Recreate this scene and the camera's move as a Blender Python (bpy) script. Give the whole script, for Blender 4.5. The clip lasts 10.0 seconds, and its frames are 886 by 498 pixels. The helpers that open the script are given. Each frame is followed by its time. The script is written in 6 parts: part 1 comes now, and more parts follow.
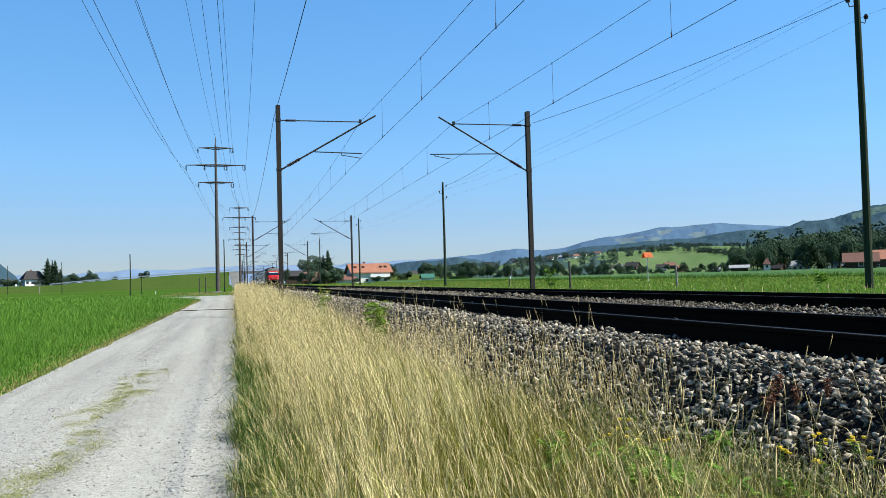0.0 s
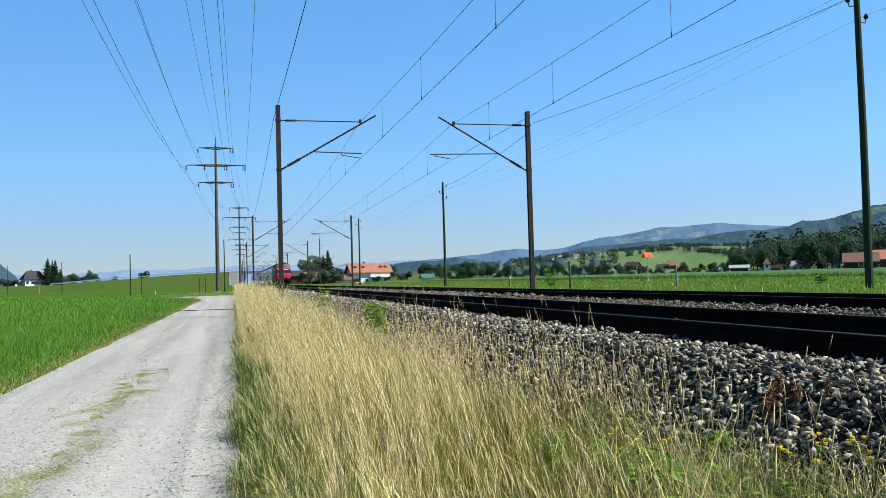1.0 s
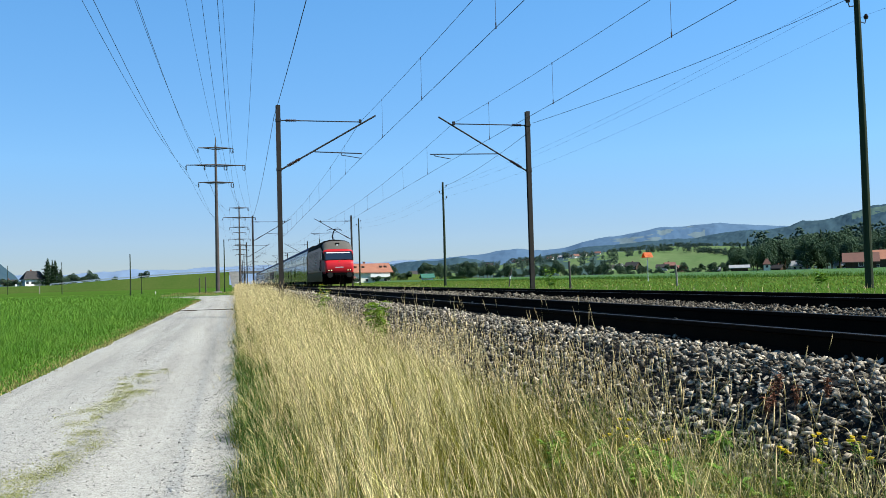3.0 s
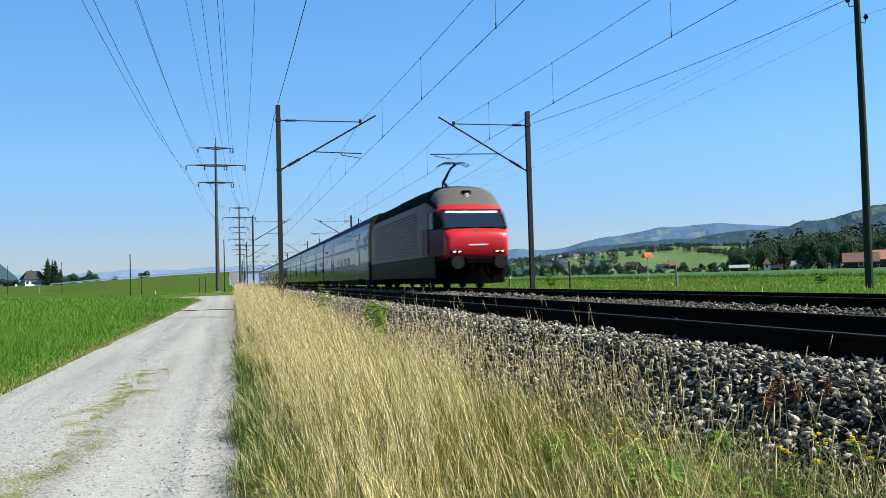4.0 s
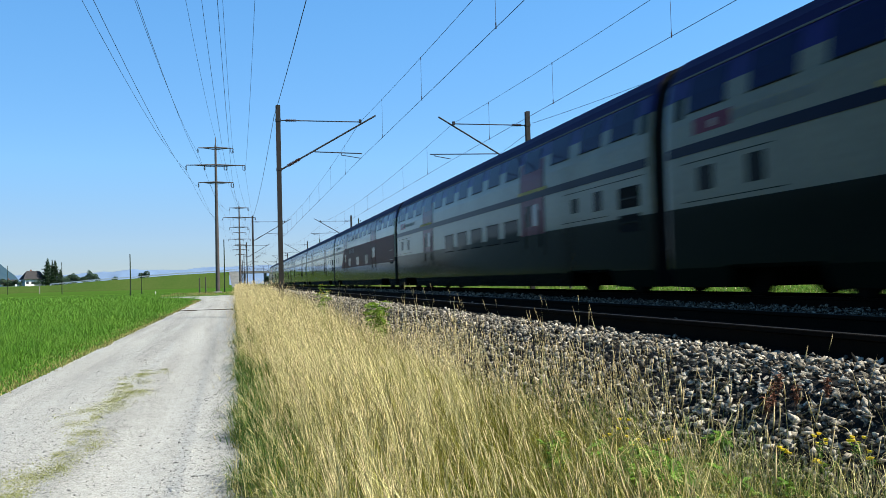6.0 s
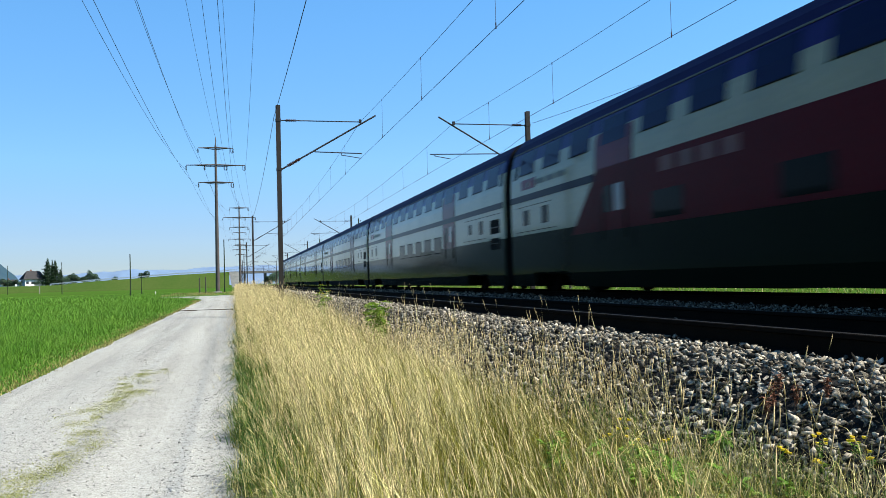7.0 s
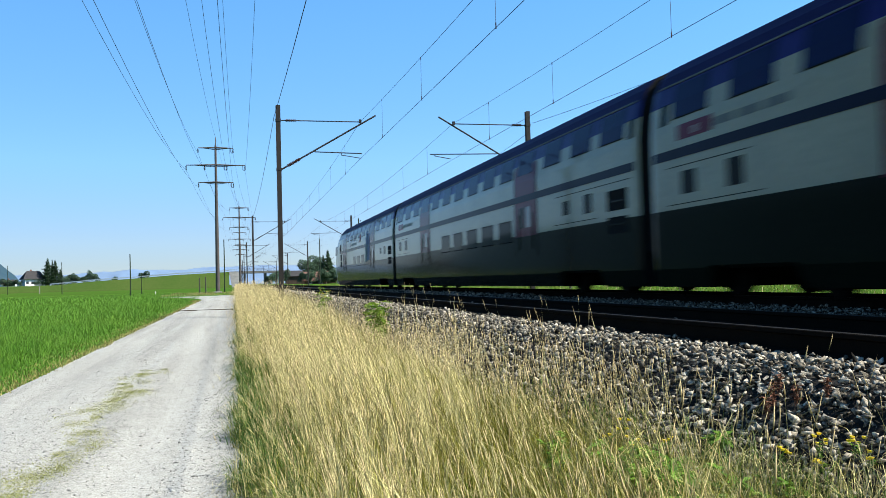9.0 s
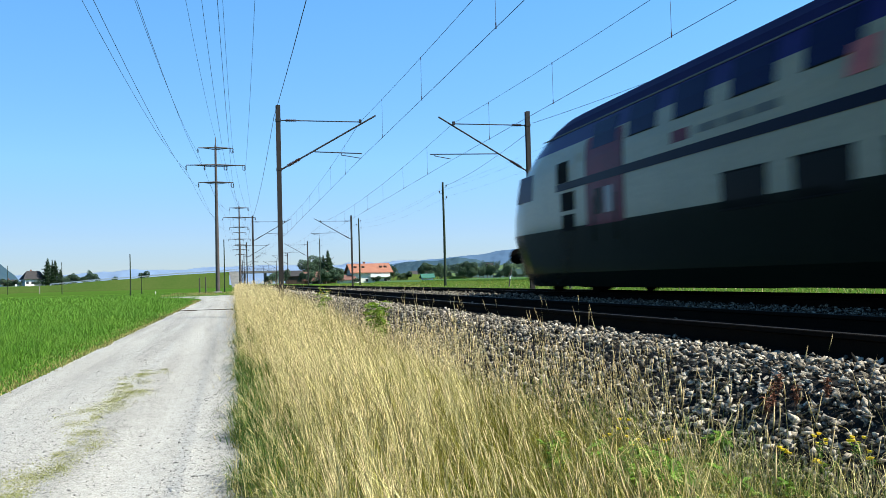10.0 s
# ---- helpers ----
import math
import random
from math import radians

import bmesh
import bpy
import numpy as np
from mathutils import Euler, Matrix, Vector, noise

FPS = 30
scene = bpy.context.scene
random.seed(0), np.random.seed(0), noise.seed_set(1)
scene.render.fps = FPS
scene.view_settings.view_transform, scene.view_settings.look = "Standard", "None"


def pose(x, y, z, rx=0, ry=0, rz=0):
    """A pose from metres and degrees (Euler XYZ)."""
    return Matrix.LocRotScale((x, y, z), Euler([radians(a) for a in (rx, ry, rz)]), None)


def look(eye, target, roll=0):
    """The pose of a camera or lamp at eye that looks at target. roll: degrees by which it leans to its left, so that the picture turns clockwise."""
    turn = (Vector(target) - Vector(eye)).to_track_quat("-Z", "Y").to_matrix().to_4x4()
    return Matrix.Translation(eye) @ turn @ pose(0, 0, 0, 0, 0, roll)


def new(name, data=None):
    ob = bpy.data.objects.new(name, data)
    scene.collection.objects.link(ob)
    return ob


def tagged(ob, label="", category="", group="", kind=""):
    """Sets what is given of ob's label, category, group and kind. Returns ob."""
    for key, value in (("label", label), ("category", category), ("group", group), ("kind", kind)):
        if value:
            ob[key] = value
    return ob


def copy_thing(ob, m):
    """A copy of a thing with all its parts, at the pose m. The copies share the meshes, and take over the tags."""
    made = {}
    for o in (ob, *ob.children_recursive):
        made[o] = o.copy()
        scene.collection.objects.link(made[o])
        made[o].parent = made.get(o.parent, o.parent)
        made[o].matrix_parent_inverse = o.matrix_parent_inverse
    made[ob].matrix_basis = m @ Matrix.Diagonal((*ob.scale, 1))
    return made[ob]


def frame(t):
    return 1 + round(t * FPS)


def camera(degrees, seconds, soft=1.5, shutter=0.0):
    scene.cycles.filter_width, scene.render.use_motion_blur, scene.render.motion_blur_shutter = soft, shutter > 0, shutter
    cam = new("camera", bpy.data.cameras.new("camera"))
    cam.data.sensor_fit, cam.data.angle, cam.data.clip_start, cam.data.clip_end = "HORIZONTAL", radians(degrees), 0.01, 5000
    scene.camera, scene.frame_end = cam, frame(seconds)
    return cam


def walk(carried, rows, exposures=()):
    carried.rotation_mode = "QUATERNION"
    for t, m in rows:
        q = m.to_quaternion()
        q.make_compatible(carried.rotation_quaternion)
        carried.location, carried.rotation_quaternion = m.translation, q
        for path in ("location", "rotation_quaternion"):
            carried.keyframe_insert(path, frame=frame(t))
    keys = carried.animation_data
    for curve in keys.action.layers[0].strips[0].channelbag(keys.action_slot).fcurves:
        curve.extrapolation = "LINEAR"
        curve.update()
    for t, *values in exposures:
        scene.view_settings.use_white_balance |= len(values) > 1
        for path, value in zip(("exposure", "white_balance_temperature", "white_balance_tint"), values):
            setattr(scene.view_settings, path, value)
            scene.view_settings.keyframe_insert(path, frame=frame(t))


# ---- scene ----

# Plan: x across the railway, y along it, z up; z = 0 is the gravel path beside the camera.
EYE = 1.35
RAIL = 0.914          # top of the rails
FAR, NEAR = 9.36, 4.71  # centre lines of the two tracks
COACH = 26.8
SPEED = 44.485
COUPLING = 18.632 + SPEED * 4.7  # where the rear of the locomotive is at the start

cam = camera(56.39, 10.0, soft=0.8, shutter=0.25)
AIM = (math.sin(0.2479) * math.cos(0.0358), math.cos(0.2479) * math.cos(0.0358), math.sin(0.0358))
STAND = look((0, 0, EYE), (AIM[0] * 50, AIM[1] * 50, EYE + AIM[2] * 50), -1.561)
walk(cam, [(0.0, STAND), (10.0, STAND)], [(0.0, 0.72, 6500, 9), (5.0, 0.74, 6500, 9), (7.0, 0.88, 6500, 9), (8.3, 0.95, 6500, 9), (10.0, 0.95, 6500, 9)])

# ---- sky, sun, exposure ----
SUN_ELEV, SUN_AZ = radians(45), radians(117)  # the sun stands right of the camera
world = bpy.data.worlds.new("sky")
scene.world = world
world.use_nodes = True
wn, wl = world.node_tree.nodes, world.node_tree.links
wn.clear()
sky = wn.new("ShaderNodeTexSky")
sky.sky_type = "NISHITA"
sky.sun_disc = False
sky.sun_elevation, sky.sun_rotation = SUN_ELEV, SUN_AZ
sky.altitude, sky.air_density, sky.dust_density, sky.ozone_density = 450, 1.0, 0.0, 3.5
bg = wn.new("ShaderNodeBackground")
bg.inputs["Strength"].default_value = 0.225
wo = wn.new("ShaderNodeOutputWorld")
soften, deepen = wn.new("ShaderNodeGamma"), wn.new("ShaderNodeHueSaturation")
soften.inputs["Gamma"].default_value = 0.46
deepen.inputs["Saturation"].default_value = 1.65
wl.new(sky.outputs[0], soften.inputs["Color"])
wl.new(soften.outputs[0], deepen.inputs["Color"])
tone = wn.new("ShaderNodeMix")
tone.data_type, tone.blend_type = "RGBA", "MULTIPLY"
tone.inputs["Factor"].default_value = 1.0
tone.inputs["B"].default_value = (0.76, 0.98, 1.18, 1)
wl.new(deepen.outputs[0], tone.inputs["A"])
# a clear sky deepens towards the zenith
place, parts = wn.new("ShaderNodeTexCoord"), wn.new("ShaderNodeSeparateXYZ")
wl.new(place.outputs["Generated"], parts.inputs[0])
rise = wn.new("ShaderNodeMapRange")
rise.interpolation_type = "SMOOTHSTEP"
rise.inputs["From Min"].default_value, rise.inputs["From Max"].default_value = 0.25, 1.0
rise.inputs["To Min"].default_value, rise.inputs["To Max"].default_value = 1.0, 0.42
wl.new(parts.outputs["Z"], rise.inputs["Value"])
dome = wn.new("ShaderNodeVectorMath")
dome.operation = "SCALE"
wl.new(tone.outputs["Result"], dome.inputs[0])
# and brightens a little on the sun's side
sunward = wn.new("ShaderNodeMapRange")
sunward.inputs["From Min"].default_value, sunward.inputs["From Max"].default_value = -1.0, 1.0
sunward.inputs["To Min"].default_value, sunward.inputs["To Max"].default_value = 0.84, 1.16
wl.new(parts.outputs["X"], sunward.inputs["Value"])
both = wn.new("ShaderNodeMath")
both.operation = "MULTIPLY"
wl.new(rise.outputs[0], both.inputs[0])
wl.new(sunward.outputs[0], both.inputs[1])
wl.new(both.outputs[0], dome.inputs["Scale"])
# a hazy summer horizon: duller and warmer low down, purer blue above
haze = wn.new("ShaderNodeValToRGB")
for k, (at, tint) in enumerate(((0.0, (0.70, 0.63, 0.67, 1)), (0.06, (0.76, 0.72, 0.79, 1)), (0.14, (0.86, 0.92, 0.98, 1)), (0.36, (0.84, 1.0, 1.06, 1)))):
    e = haze.color_ramp.elements[k] if k < 2 else haze.color_ramp.elements.new(at)
    e.position, e.color = at, tint
wl.new(parts.outputs["Z"], haze.inputs[0])
veil = wn.new("ShaderNodeMix")
veil.data_type, veil.blend_type = "RGBA", "MULTIPLY"
veil.inputs["Factor"].default_value = 1.0
wl.new(dome.outputs[0], veil.inputs["A"])
wl.new(haze.outputs[0], veil.inputs["B"])
wl.new(veil.outputs["Result"], bg.inputs[0])
wl.new(bg.outputs[0], wo.inputs[0])
sun = new("sun", bpy.data.lights.new("sun", "SUN"))
sun.data.energy, sun.data.angle, sun.data.color = 5.0, radians(0.55), (0.97, 0.955, 0.87)
to_sun = Vector((math.sin(SUN_AZ) * math.cos(SUN_ELEV), math.cos(SUN_AZ) * math.cos(SUN_ELEV), math.sin(SUN_ELEV)))
sun.matrix_world = look(to_sun * 60, (0, 0, 0))


# ---- materials ----
def shade(name, colour, second=None, rough=0.7, metal=0.0, scale=6.0, fine=60.0, bump=0.2, depth=0.01, island=0.0,
          emit=0.0, coat=0.0, coat_rough=0.14, coat_ior=1.26, stretch=(1, 1, 1), each=0.0, through_light=0.0, gloss=0.2):
    """A surface whose colour drifts between two tones at a coarse and a fine scale, with fine relief."""
    m = bpy.data.materials.new(name)
    m.use_nodes = True
    n, l = m.node_tree.nodes, m.node_tree.links
    p = n["Principled BSDF"]
    second = second or tuple(c * 0.72 for c in colour)
    tc = n.new("ShaderNodeTexCoord")
    mp = n.new("ShaderNodeMapping")
    mp.inputs["Scale"].default_value = stretch
    l.new(tc.outputs["Object"], mp.inputs[0])
    a, b = n.new("ShaderNodeTexNoise"), n.new("ShaderNodeTexNoise")
    for t, s in ((a, scale), (b, fine)):
        t.inputs["Scale"].default_value, t.inputs["Detail"].default_value = s, 4
        l.new(mp.outputs[0], t.inputs["Vector"])
    add = n.new("ShaderNodeMath")
    add.operation = "ADD"
    l.new(a.outputs["Fac"], add.inputs[0])
    l.new(b.outputs["Fac"], add.inputs[1])
    mr = n.new("ShaderNodeMapRange")
    mr.inputs["From Min"].default_value, mr.inputs["From Max"].default_value = 0.72, 1.28
    l.new(add.outputs[0], mr.inputs["Value"])
    mix = n.new("ShaderNodeMix")
    mix.data_type = "RGBA"
    mix.inputs["A"].default_value, mix.inputs["B"].default_value = (*colour, 1), (*second, 1)
    l.new(mr.outputs[0], mix.inputs["Factor"])
    out = mix.outputs["Result"]
    if island or each:
        hs = n.new("ShaderNodeHueSaturation")
        if island:
            g = n.new("ShaderNodeNewGeometry")
            src, amount = g.outputs["Random Per Island"], island
        else:
            g = n.new("ShaderNodeObjectInfo")
            src, amount = g.outputs["Random"], each
        v = n.new("ShaderNodeMapRange")
        v.inputs["To Min"].default_value, v.inputs["To Max"].default_value = 1 - amount, 1 + amount
        l.new(src, v.inputs["Value"])
        l.new(v.outputs[0], hs.inputs["Value"])
        l.new(out, hs.inputs["Color"])
        out = hs.outputs[0]
    l.new(out, p.inputs["Base Color"])
    p.inputs["Roughness"].default_value, p.inputs["Metallic"].default_value = rough, metal
    p.inputs["Coat Weight"].default_value, p.inputs["Coat Roughness"].default_value = coat, coat_rough
    p.inputs["Coat IOR"].default_value = coat_ior
    p.inputs["Specular IOR Level"].default_value = gloss
    if bump:
        bp = n.new("ShaderNodeBump")
        bp.inputs["Strength"].default_value, bp.inputs["Distance"].default_value = bump, depth
        l.new(b.outputs["Fac"], bp.inputs["Height"])
        l.new(bp.outputs[0], p.inputs["Normal"])
    if emit:
        p.inputs["Emission Color"].default_value, p.inputs["Emission Strength"].default_value = (*colour, 1), emit
    if through_light:
        tr = n.new("ShaderNodeBsdfTranslucent")
        l.new(out, tr.inputs["Color"])
        ms = n.new("ShaderNodeMixShader")
        ms.inputs[0].default_value = through_light
        l.new(p.outputs[0], ms.inputs[1])
        l.new(tr.outputs[0], ms.inputs[2])
        l.new(ms.outputs[0], n["Material Output"].inputs["Surface"])
    return m


def window_glass(name, tint, sheen=0.28, ior=1.45):
    m = bpy.data.materials.new(name)
    m.use_nodes = True
    p = m.node_tree.nodes["Principled BSDF"]
    p.inputs["Base Color"].default_value = (*tint, 1)
    p.inputs["Roughness"].default_value = 0.06
    p.inputs["Specular IOR Level"].default_value = sheen
    p.inputs["IOR"].default_value = ior
    return m


M = dict(
    soil=shade("soil", (0.042, 0.105, 0.013), (0.065, 0.115, 0.02), 0.95, scale=0.15, fine=9, bump=0.4, depth=0.05, gloss=0.0),
    pebble=shade("pebble", (0.42, 0.40, 0.365), (0.24, 0.23, 0.21), 0.9, island=0.45, fine=30, bump=0),
    # near-black bed: the shade in the gaps between stones, painted as colour
    ballast=shade("ballast_gap_shade", (0.020, 0.017, 0.014), (0.008, 0.007, 0.006), 0.95, scale=14, fine=26, bump=1.0, depth=0.05),
    stone=shade("ballast_stone", (0.43, 0.378, 0.30), (0.040, 0.032, 0.023), 0.9, scale=19, fine=80, bump=0.3, depth=0.004, island=0.92, gloss=0.04),
    # darker stone colour that stands in for the train's shadow on the tracks
    stone_track=shade("shadowed_track_stone", (0.27, 0.232, 0.18), (0.018, 0.014, 0.010), 0.95, scale=19, fine=80, bump=0.3, depth=0.004, island=0.92, gloss=0.02),
    stone_one=shade("loose_stone", (0.45, 0.395, 0.315), (0.036, 0.029, 0.021), 0.9, scale=0.8, fine=4, bump=0.3, depth=0.05, each=0.85, gloss=0.06),
    rust=shade("rusty_rail", (0.010, 0.007, 0.005), (0.005, 0.004, 0.003), 0.9, 0.0, scale=3, fine=60, gloss=0.03),
    rail_top=shade("polished_rail", (0.050, 0.044, 0.036), (0.034, 0.030, 0.025), 0.62, 1.0, scale=2, fine=80, bump=0.05),
    sleeper=shade("sleeper", (0.10, 0.08, 0.066), (0.05, 0.04, 0.034), 0.9),
    straw=shade("dry_grass", (0.77, 0.67, 0.36), (0.42, 0.35, 0.11), 0.7, scale=0.9, fine=8, bump=0, island=0.65, through_light=0.10),
    olive=shade("half_dry_grass", (0.27, 0.245, 0.036), (0.12, 0.122, 0.014), 0.7, scale=0.9, fine=8, bump=0, island=0.5, through_light=0.18),
    thatch=shade("brown_dry_grass", (0.33, 0.285, 0.11), (0.22, 0.21, 0.06), 0.8, scale=0.4, fine=4, bump=0, island=0.4, through_light=0.2),
    seed=shade("seed_head", (0.60, 0.48, 0.25), (0.48, 0.37, 0.19), 0.85, scale=1, fine=9, bump=0, island=0.3, through_light=0.2),
    green_blade=shade("green_blade", (0.046, 0.108, 0.014), (0.105, 0.170, 0.028), 0.6, scale=0.8, fine=8, bump=0, island=0.4, through_light=0.25),
    meadow=shade("meadow_blade", (0.095, 0.225, 0.022), (0.145, 0.265, 0.032), 0.6, scale=0.12, fine=2, bump=0, island=0.35, through_light=0.35),
    crop=shade("crop_leaf", (0.068, 0.165, 0.018), (0.105, 0.195, 0.026), 0.55, scale=0.1, fine=2, bump=0, island=0.3, through_light=0.35),
    verge_green=shade("field_verge_grass", (0.14, 0.23, 0.030), (0.20, 0.26, 0.042), 0.6, scale=0.25, fine=3, bump=0, island=0.3, through_light=0.3),
    moss=shade("path_moss", (0.36, 0.35, 0.15), (0.27, 0.285, 0.10), 0.9, scale=3, fine=30, bump=0, island=0.35, through_light=0.2),
    leaf=shade("weed_leaf", (0.095, 0.205, 0.020), (0.16, 0.28, 0.030), 0.5, scale=6, fine=40, bump=0.1, island=0.3, through_light=0.28),
    fresh_leaf=shade("fresh_leaf", (0.17, 0.29, 0.028), (0.24, 0.35, 0.04), 0.5, scale=6, fine=40, bump=0.1, island=0.3, through_light=0.35),
    petal=shade("yellow_petal", (0.95, 0.70, 0.03), (0.9, 0.62, 0.03), 0.6, bump=0),
    dock=shade("brown_dock_seed", (0.15, 0.06, 0.035), (0.20, 0.10, 0.06), 0.85, bump=0, island=0.3),
    # leaf green paled and blued: some distance haze is mixed into it
    tree=shade("tree_leaves", (0.084, 0.146, 0.094), (0.118, 0.176, 0.104), 0.7, scale=0.3, fine=3, bump=0, island=0.3, through_light=0.5, gloss=0.03),
    spruce=shade("spruce_needles", (0.022, 0.05, 0.02), (0.035, 0.065, 0.025), 0.8, scale=0.4, fine=3, bump=0, island=0.4, through_light=0.1),
    bark=shade("bark", (0.11, 0.08, 0.055), (0.06, 0.045, 0.035), 0.95, scale=3, fine=30, bump=0.6),
    # hills, woods and mountains: distance haze is painted into the base colours
    forest=shade("hazed_hill_forest", (0.034, 0.067, 0.094), (0.046, 0.081, 0.100), 0.95, scale=0.012, fine=0.06, bump=0.1, depth=2, gloss=0.0),
    woodland=shade("hazed_woodland_leaves", (0.070, 0.118, 0.098), (0.092, 0.140, 0.106), 0.8, scale=0.05, fine=0.6, bump=0, island=0.2, through_light=0.5, gloss=0.0),
    hazed_far_forest=shade("hazed_far_forest", (0.076, 0.134, 0.215), (0.086, 0.144, 0.220), 0.95, scale=0.004, fine=0.012, bump=0.1, depth=3, gloss=0.0),
    hazed_far_meadow=shade("hazed_far_meadow", (0.120, 0.170, 0.198), (0.140, 0.188, 0.205), 0.95, scale=0.005, fine=0.05, bump=0, gloss=0.0),
    glade=shade("hazed_hill_glade", (0.072, 0.118, 0.108), (0.088, 0.134, 0.112), 0.95, scale=0.01, fine=0.05, bump=0, gloss=0.0),
    hazed_wood_patch=shade("hazed_wood_patch", (0.040, 0.072, 0.070), (0.054, 0.088, 0.080), 0.95, scale=0.03, fine=0.15, bump=0.6, depth=3, gloss=0.0),
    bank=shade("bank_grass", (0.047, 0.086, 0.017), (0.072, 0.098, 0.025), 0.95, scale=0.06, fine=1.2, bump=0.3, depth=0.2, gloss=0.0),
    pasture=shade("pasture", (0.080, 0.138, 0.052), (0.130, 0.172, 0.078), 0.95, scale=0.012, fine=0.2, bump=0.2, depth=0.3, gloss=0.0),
    mountain=shade("hazed_blue_mountain", (0.15, 0.22, 0.33), (0.175, 0.245, 0.35), 1.0, scale=0.002, fine=0.01, bump=0.3, depth=20),
    mast=shade("brown_mast_steel", (0.036, 0.031, 0.027), (0.021, 0.018, 0.016), 0.7, 0.0, scale=2, fine=40, bump=0.15),
    pylon=shade("pylon_steel", (0.11, 0.092, 0.084), (0.075, 0.063, 0.058), 0.7, 0.3, scale=1, fine=20, bump=0.1),
    wire=shade("dark_wire", (0.035, 0.035, 0.04), rough=0.6, metal=0.4, bump=0),
    copper=shade("contact_wire", (0.06, 0.04, 0.032), rough=0.5, metal=0.5, bump=0),
    porcelain=shade("brown_porcelain", (0.045, 0.02, 0.014), rough=0.25, bump=0),
    concrete=shade("concrete", (0.33, 0.32, 0.295), (0.21, 0.205, 0.19), 0.9, scale=0.8, fine=40),
    old_concrete=shade("darker_concrete", (0.19, 0.185, 0.168), (0.12, 0.117, 0.108), 0.9, scale=0.5, fine=8),
    pole=shade("tarred_pole", (0.032, 0.044, 0.024), (0.020, 0.030, 0.016), 0.9, scale=2, fine=30, stretch=(4, 4, 0.4), bump=0.5),
    post=shade("weathered_post", (0.06, 0.052, 0.045), (0.10, 0.09, 0.08), 0.9, scale=5, fine=40),
    post_pale=shade("pale_post", (0.30, 0.27, 0.23), (0.20, 0.18, 0.15), 0.9, scale=5, fine=40),
    orange=shade("orange_sign", (0.85, 0.20, 0.05), (0.75, 0.17, 0.04), 0.5, bump=0),
    white=shade("white_paint", (0.78, 0.77, 0.74), (0.70, 0.69, 0.66), 0.6, scale=1, fine=20, bump=0.05),
    plaster=shade("cream_plaster", (0.72, 0.70, 0.63), (0.62, 0.60, 0.54), 0.9, scale=0.8, fine=20),
    rooftile=shade("orange_roof_tiles", (0.36, 0.16, 0.10), (0.28, 0.12, 0.08), 0.85, scale=0.8, fine=9, bump=0.4),
    rooftile_old=shade("brown_red_roof_tiles", (0.20, 0.100, 0.078), (0.15, 0.080, 0.064), 0.85, scale=0.8, fine=9, bump=0.4),
    roof_dark=shade("dark_roof_tiles", (0.055, 0.05, 0.05), (0.04, 0.036, 0.036), 0.85, scale=0.8, fine=9, bump=0.4),
    roof_grey=shade("grey_fibre_roof", (0.33, 0.33, 0.34), (0.26, 0.26, 0.27), 0.8, scale=0.8, fine=9),
    boards=shade("dark_boards", (0.075, 0.05, 0.035), (0.045, 0.03, 0.022), 0.9, scale=1, fine=14, stretch=(3, 3, 0.3)),
    tent=shade("tent_green", (0.05, 0.16, 0.115), (0.04, 0.13, 0.095), 0.6, scale=2, fine=20, bump=0.05),
    zinc=shade("galvanised_steel", (0.50, 0.52, 0.54), (0.40, 0.42, 0.44), 0.45, 0.6, scale=2, fine=20, bump=0.05),
    pane=window_glass("house_pane", (0.03, 0.035, 0.04)),
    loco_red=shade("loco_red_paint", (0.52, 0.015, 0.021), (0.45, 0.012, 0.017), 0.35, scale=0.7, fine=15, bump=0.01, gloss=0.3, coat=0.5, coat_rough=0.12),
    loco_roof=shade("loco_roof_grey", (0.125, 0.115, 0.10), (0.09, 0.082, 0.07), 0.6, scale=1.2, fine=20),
    # darker copy of the red: the flanks' shade is put into this colour
    loco_side=shade("shaded_red_side", (0.098, 0.006, 0.020), (0.072, 0.004, 0.014), 0.5, scale=0.5, fine=9, bump=0.02, gloss=0.03, coat=0.4, coat_rough=0.16, coat_ior=1.14),
    loco_top=shade("loco_dark_roof", (0.011, 0.010, 0.009), (0.006, 0.006, 0.005), 0.9, scale=1.2, fine=20, gloss=0.03),
    loco_skirt=shade("dark_skirt_paint", (0.006, 0.008, 0.005), (0.004, 0.005, 0.0035), 0.7, scale=1.2, fine=20, gloss=0.01, coat=0.4, coat_rough=0.3, coat_ior=1.1),
    louvre=shade("louvre_metal", (0.044, 0.007, 0.014), (0.032, 0.005, 0.010), 0.6, 0.0, scale=2, fine=40, bump=0, gloss=0.03, coat=0.25, coat_rough=0.2, coat_ior=1.2),
    under=shade("grimy_underframe", (0.006, 0.0055, 0.005), (0.004, 0.0035, 0.003), 0.95, scale=2, fine=30, gloss=0.01),
    wheel=shade("worn_wheel_steel", (0.014, 0.012, 0.010), (0.008, 0.007, 0.006), 0.85, 0.1, scale=4, fine=40, gloss=0.03),
    screen=window_glass("windscreen_glass", (0.014, 0.026, 0.046), 0.5, 1.32),
    visor=shade("sun_blind", (0.74, 0.75, 0.77), rough=0.5, bump=0),
    lamp=shade("lit_headlamp", (1.0, 0.80, 0.50), (1.0, 0.80, 0.50), emit=1.1, bump=0),
    coach_light=shade("coach_light_grey", (0.262, 0.248, 0.174), (0.202, 0.192, 0.136), 0.4, scale=0.6, fine=12, bump=0.01, gloss=0.05, coat=1.0, coat_rough=0.08, coat_ior=1.27),
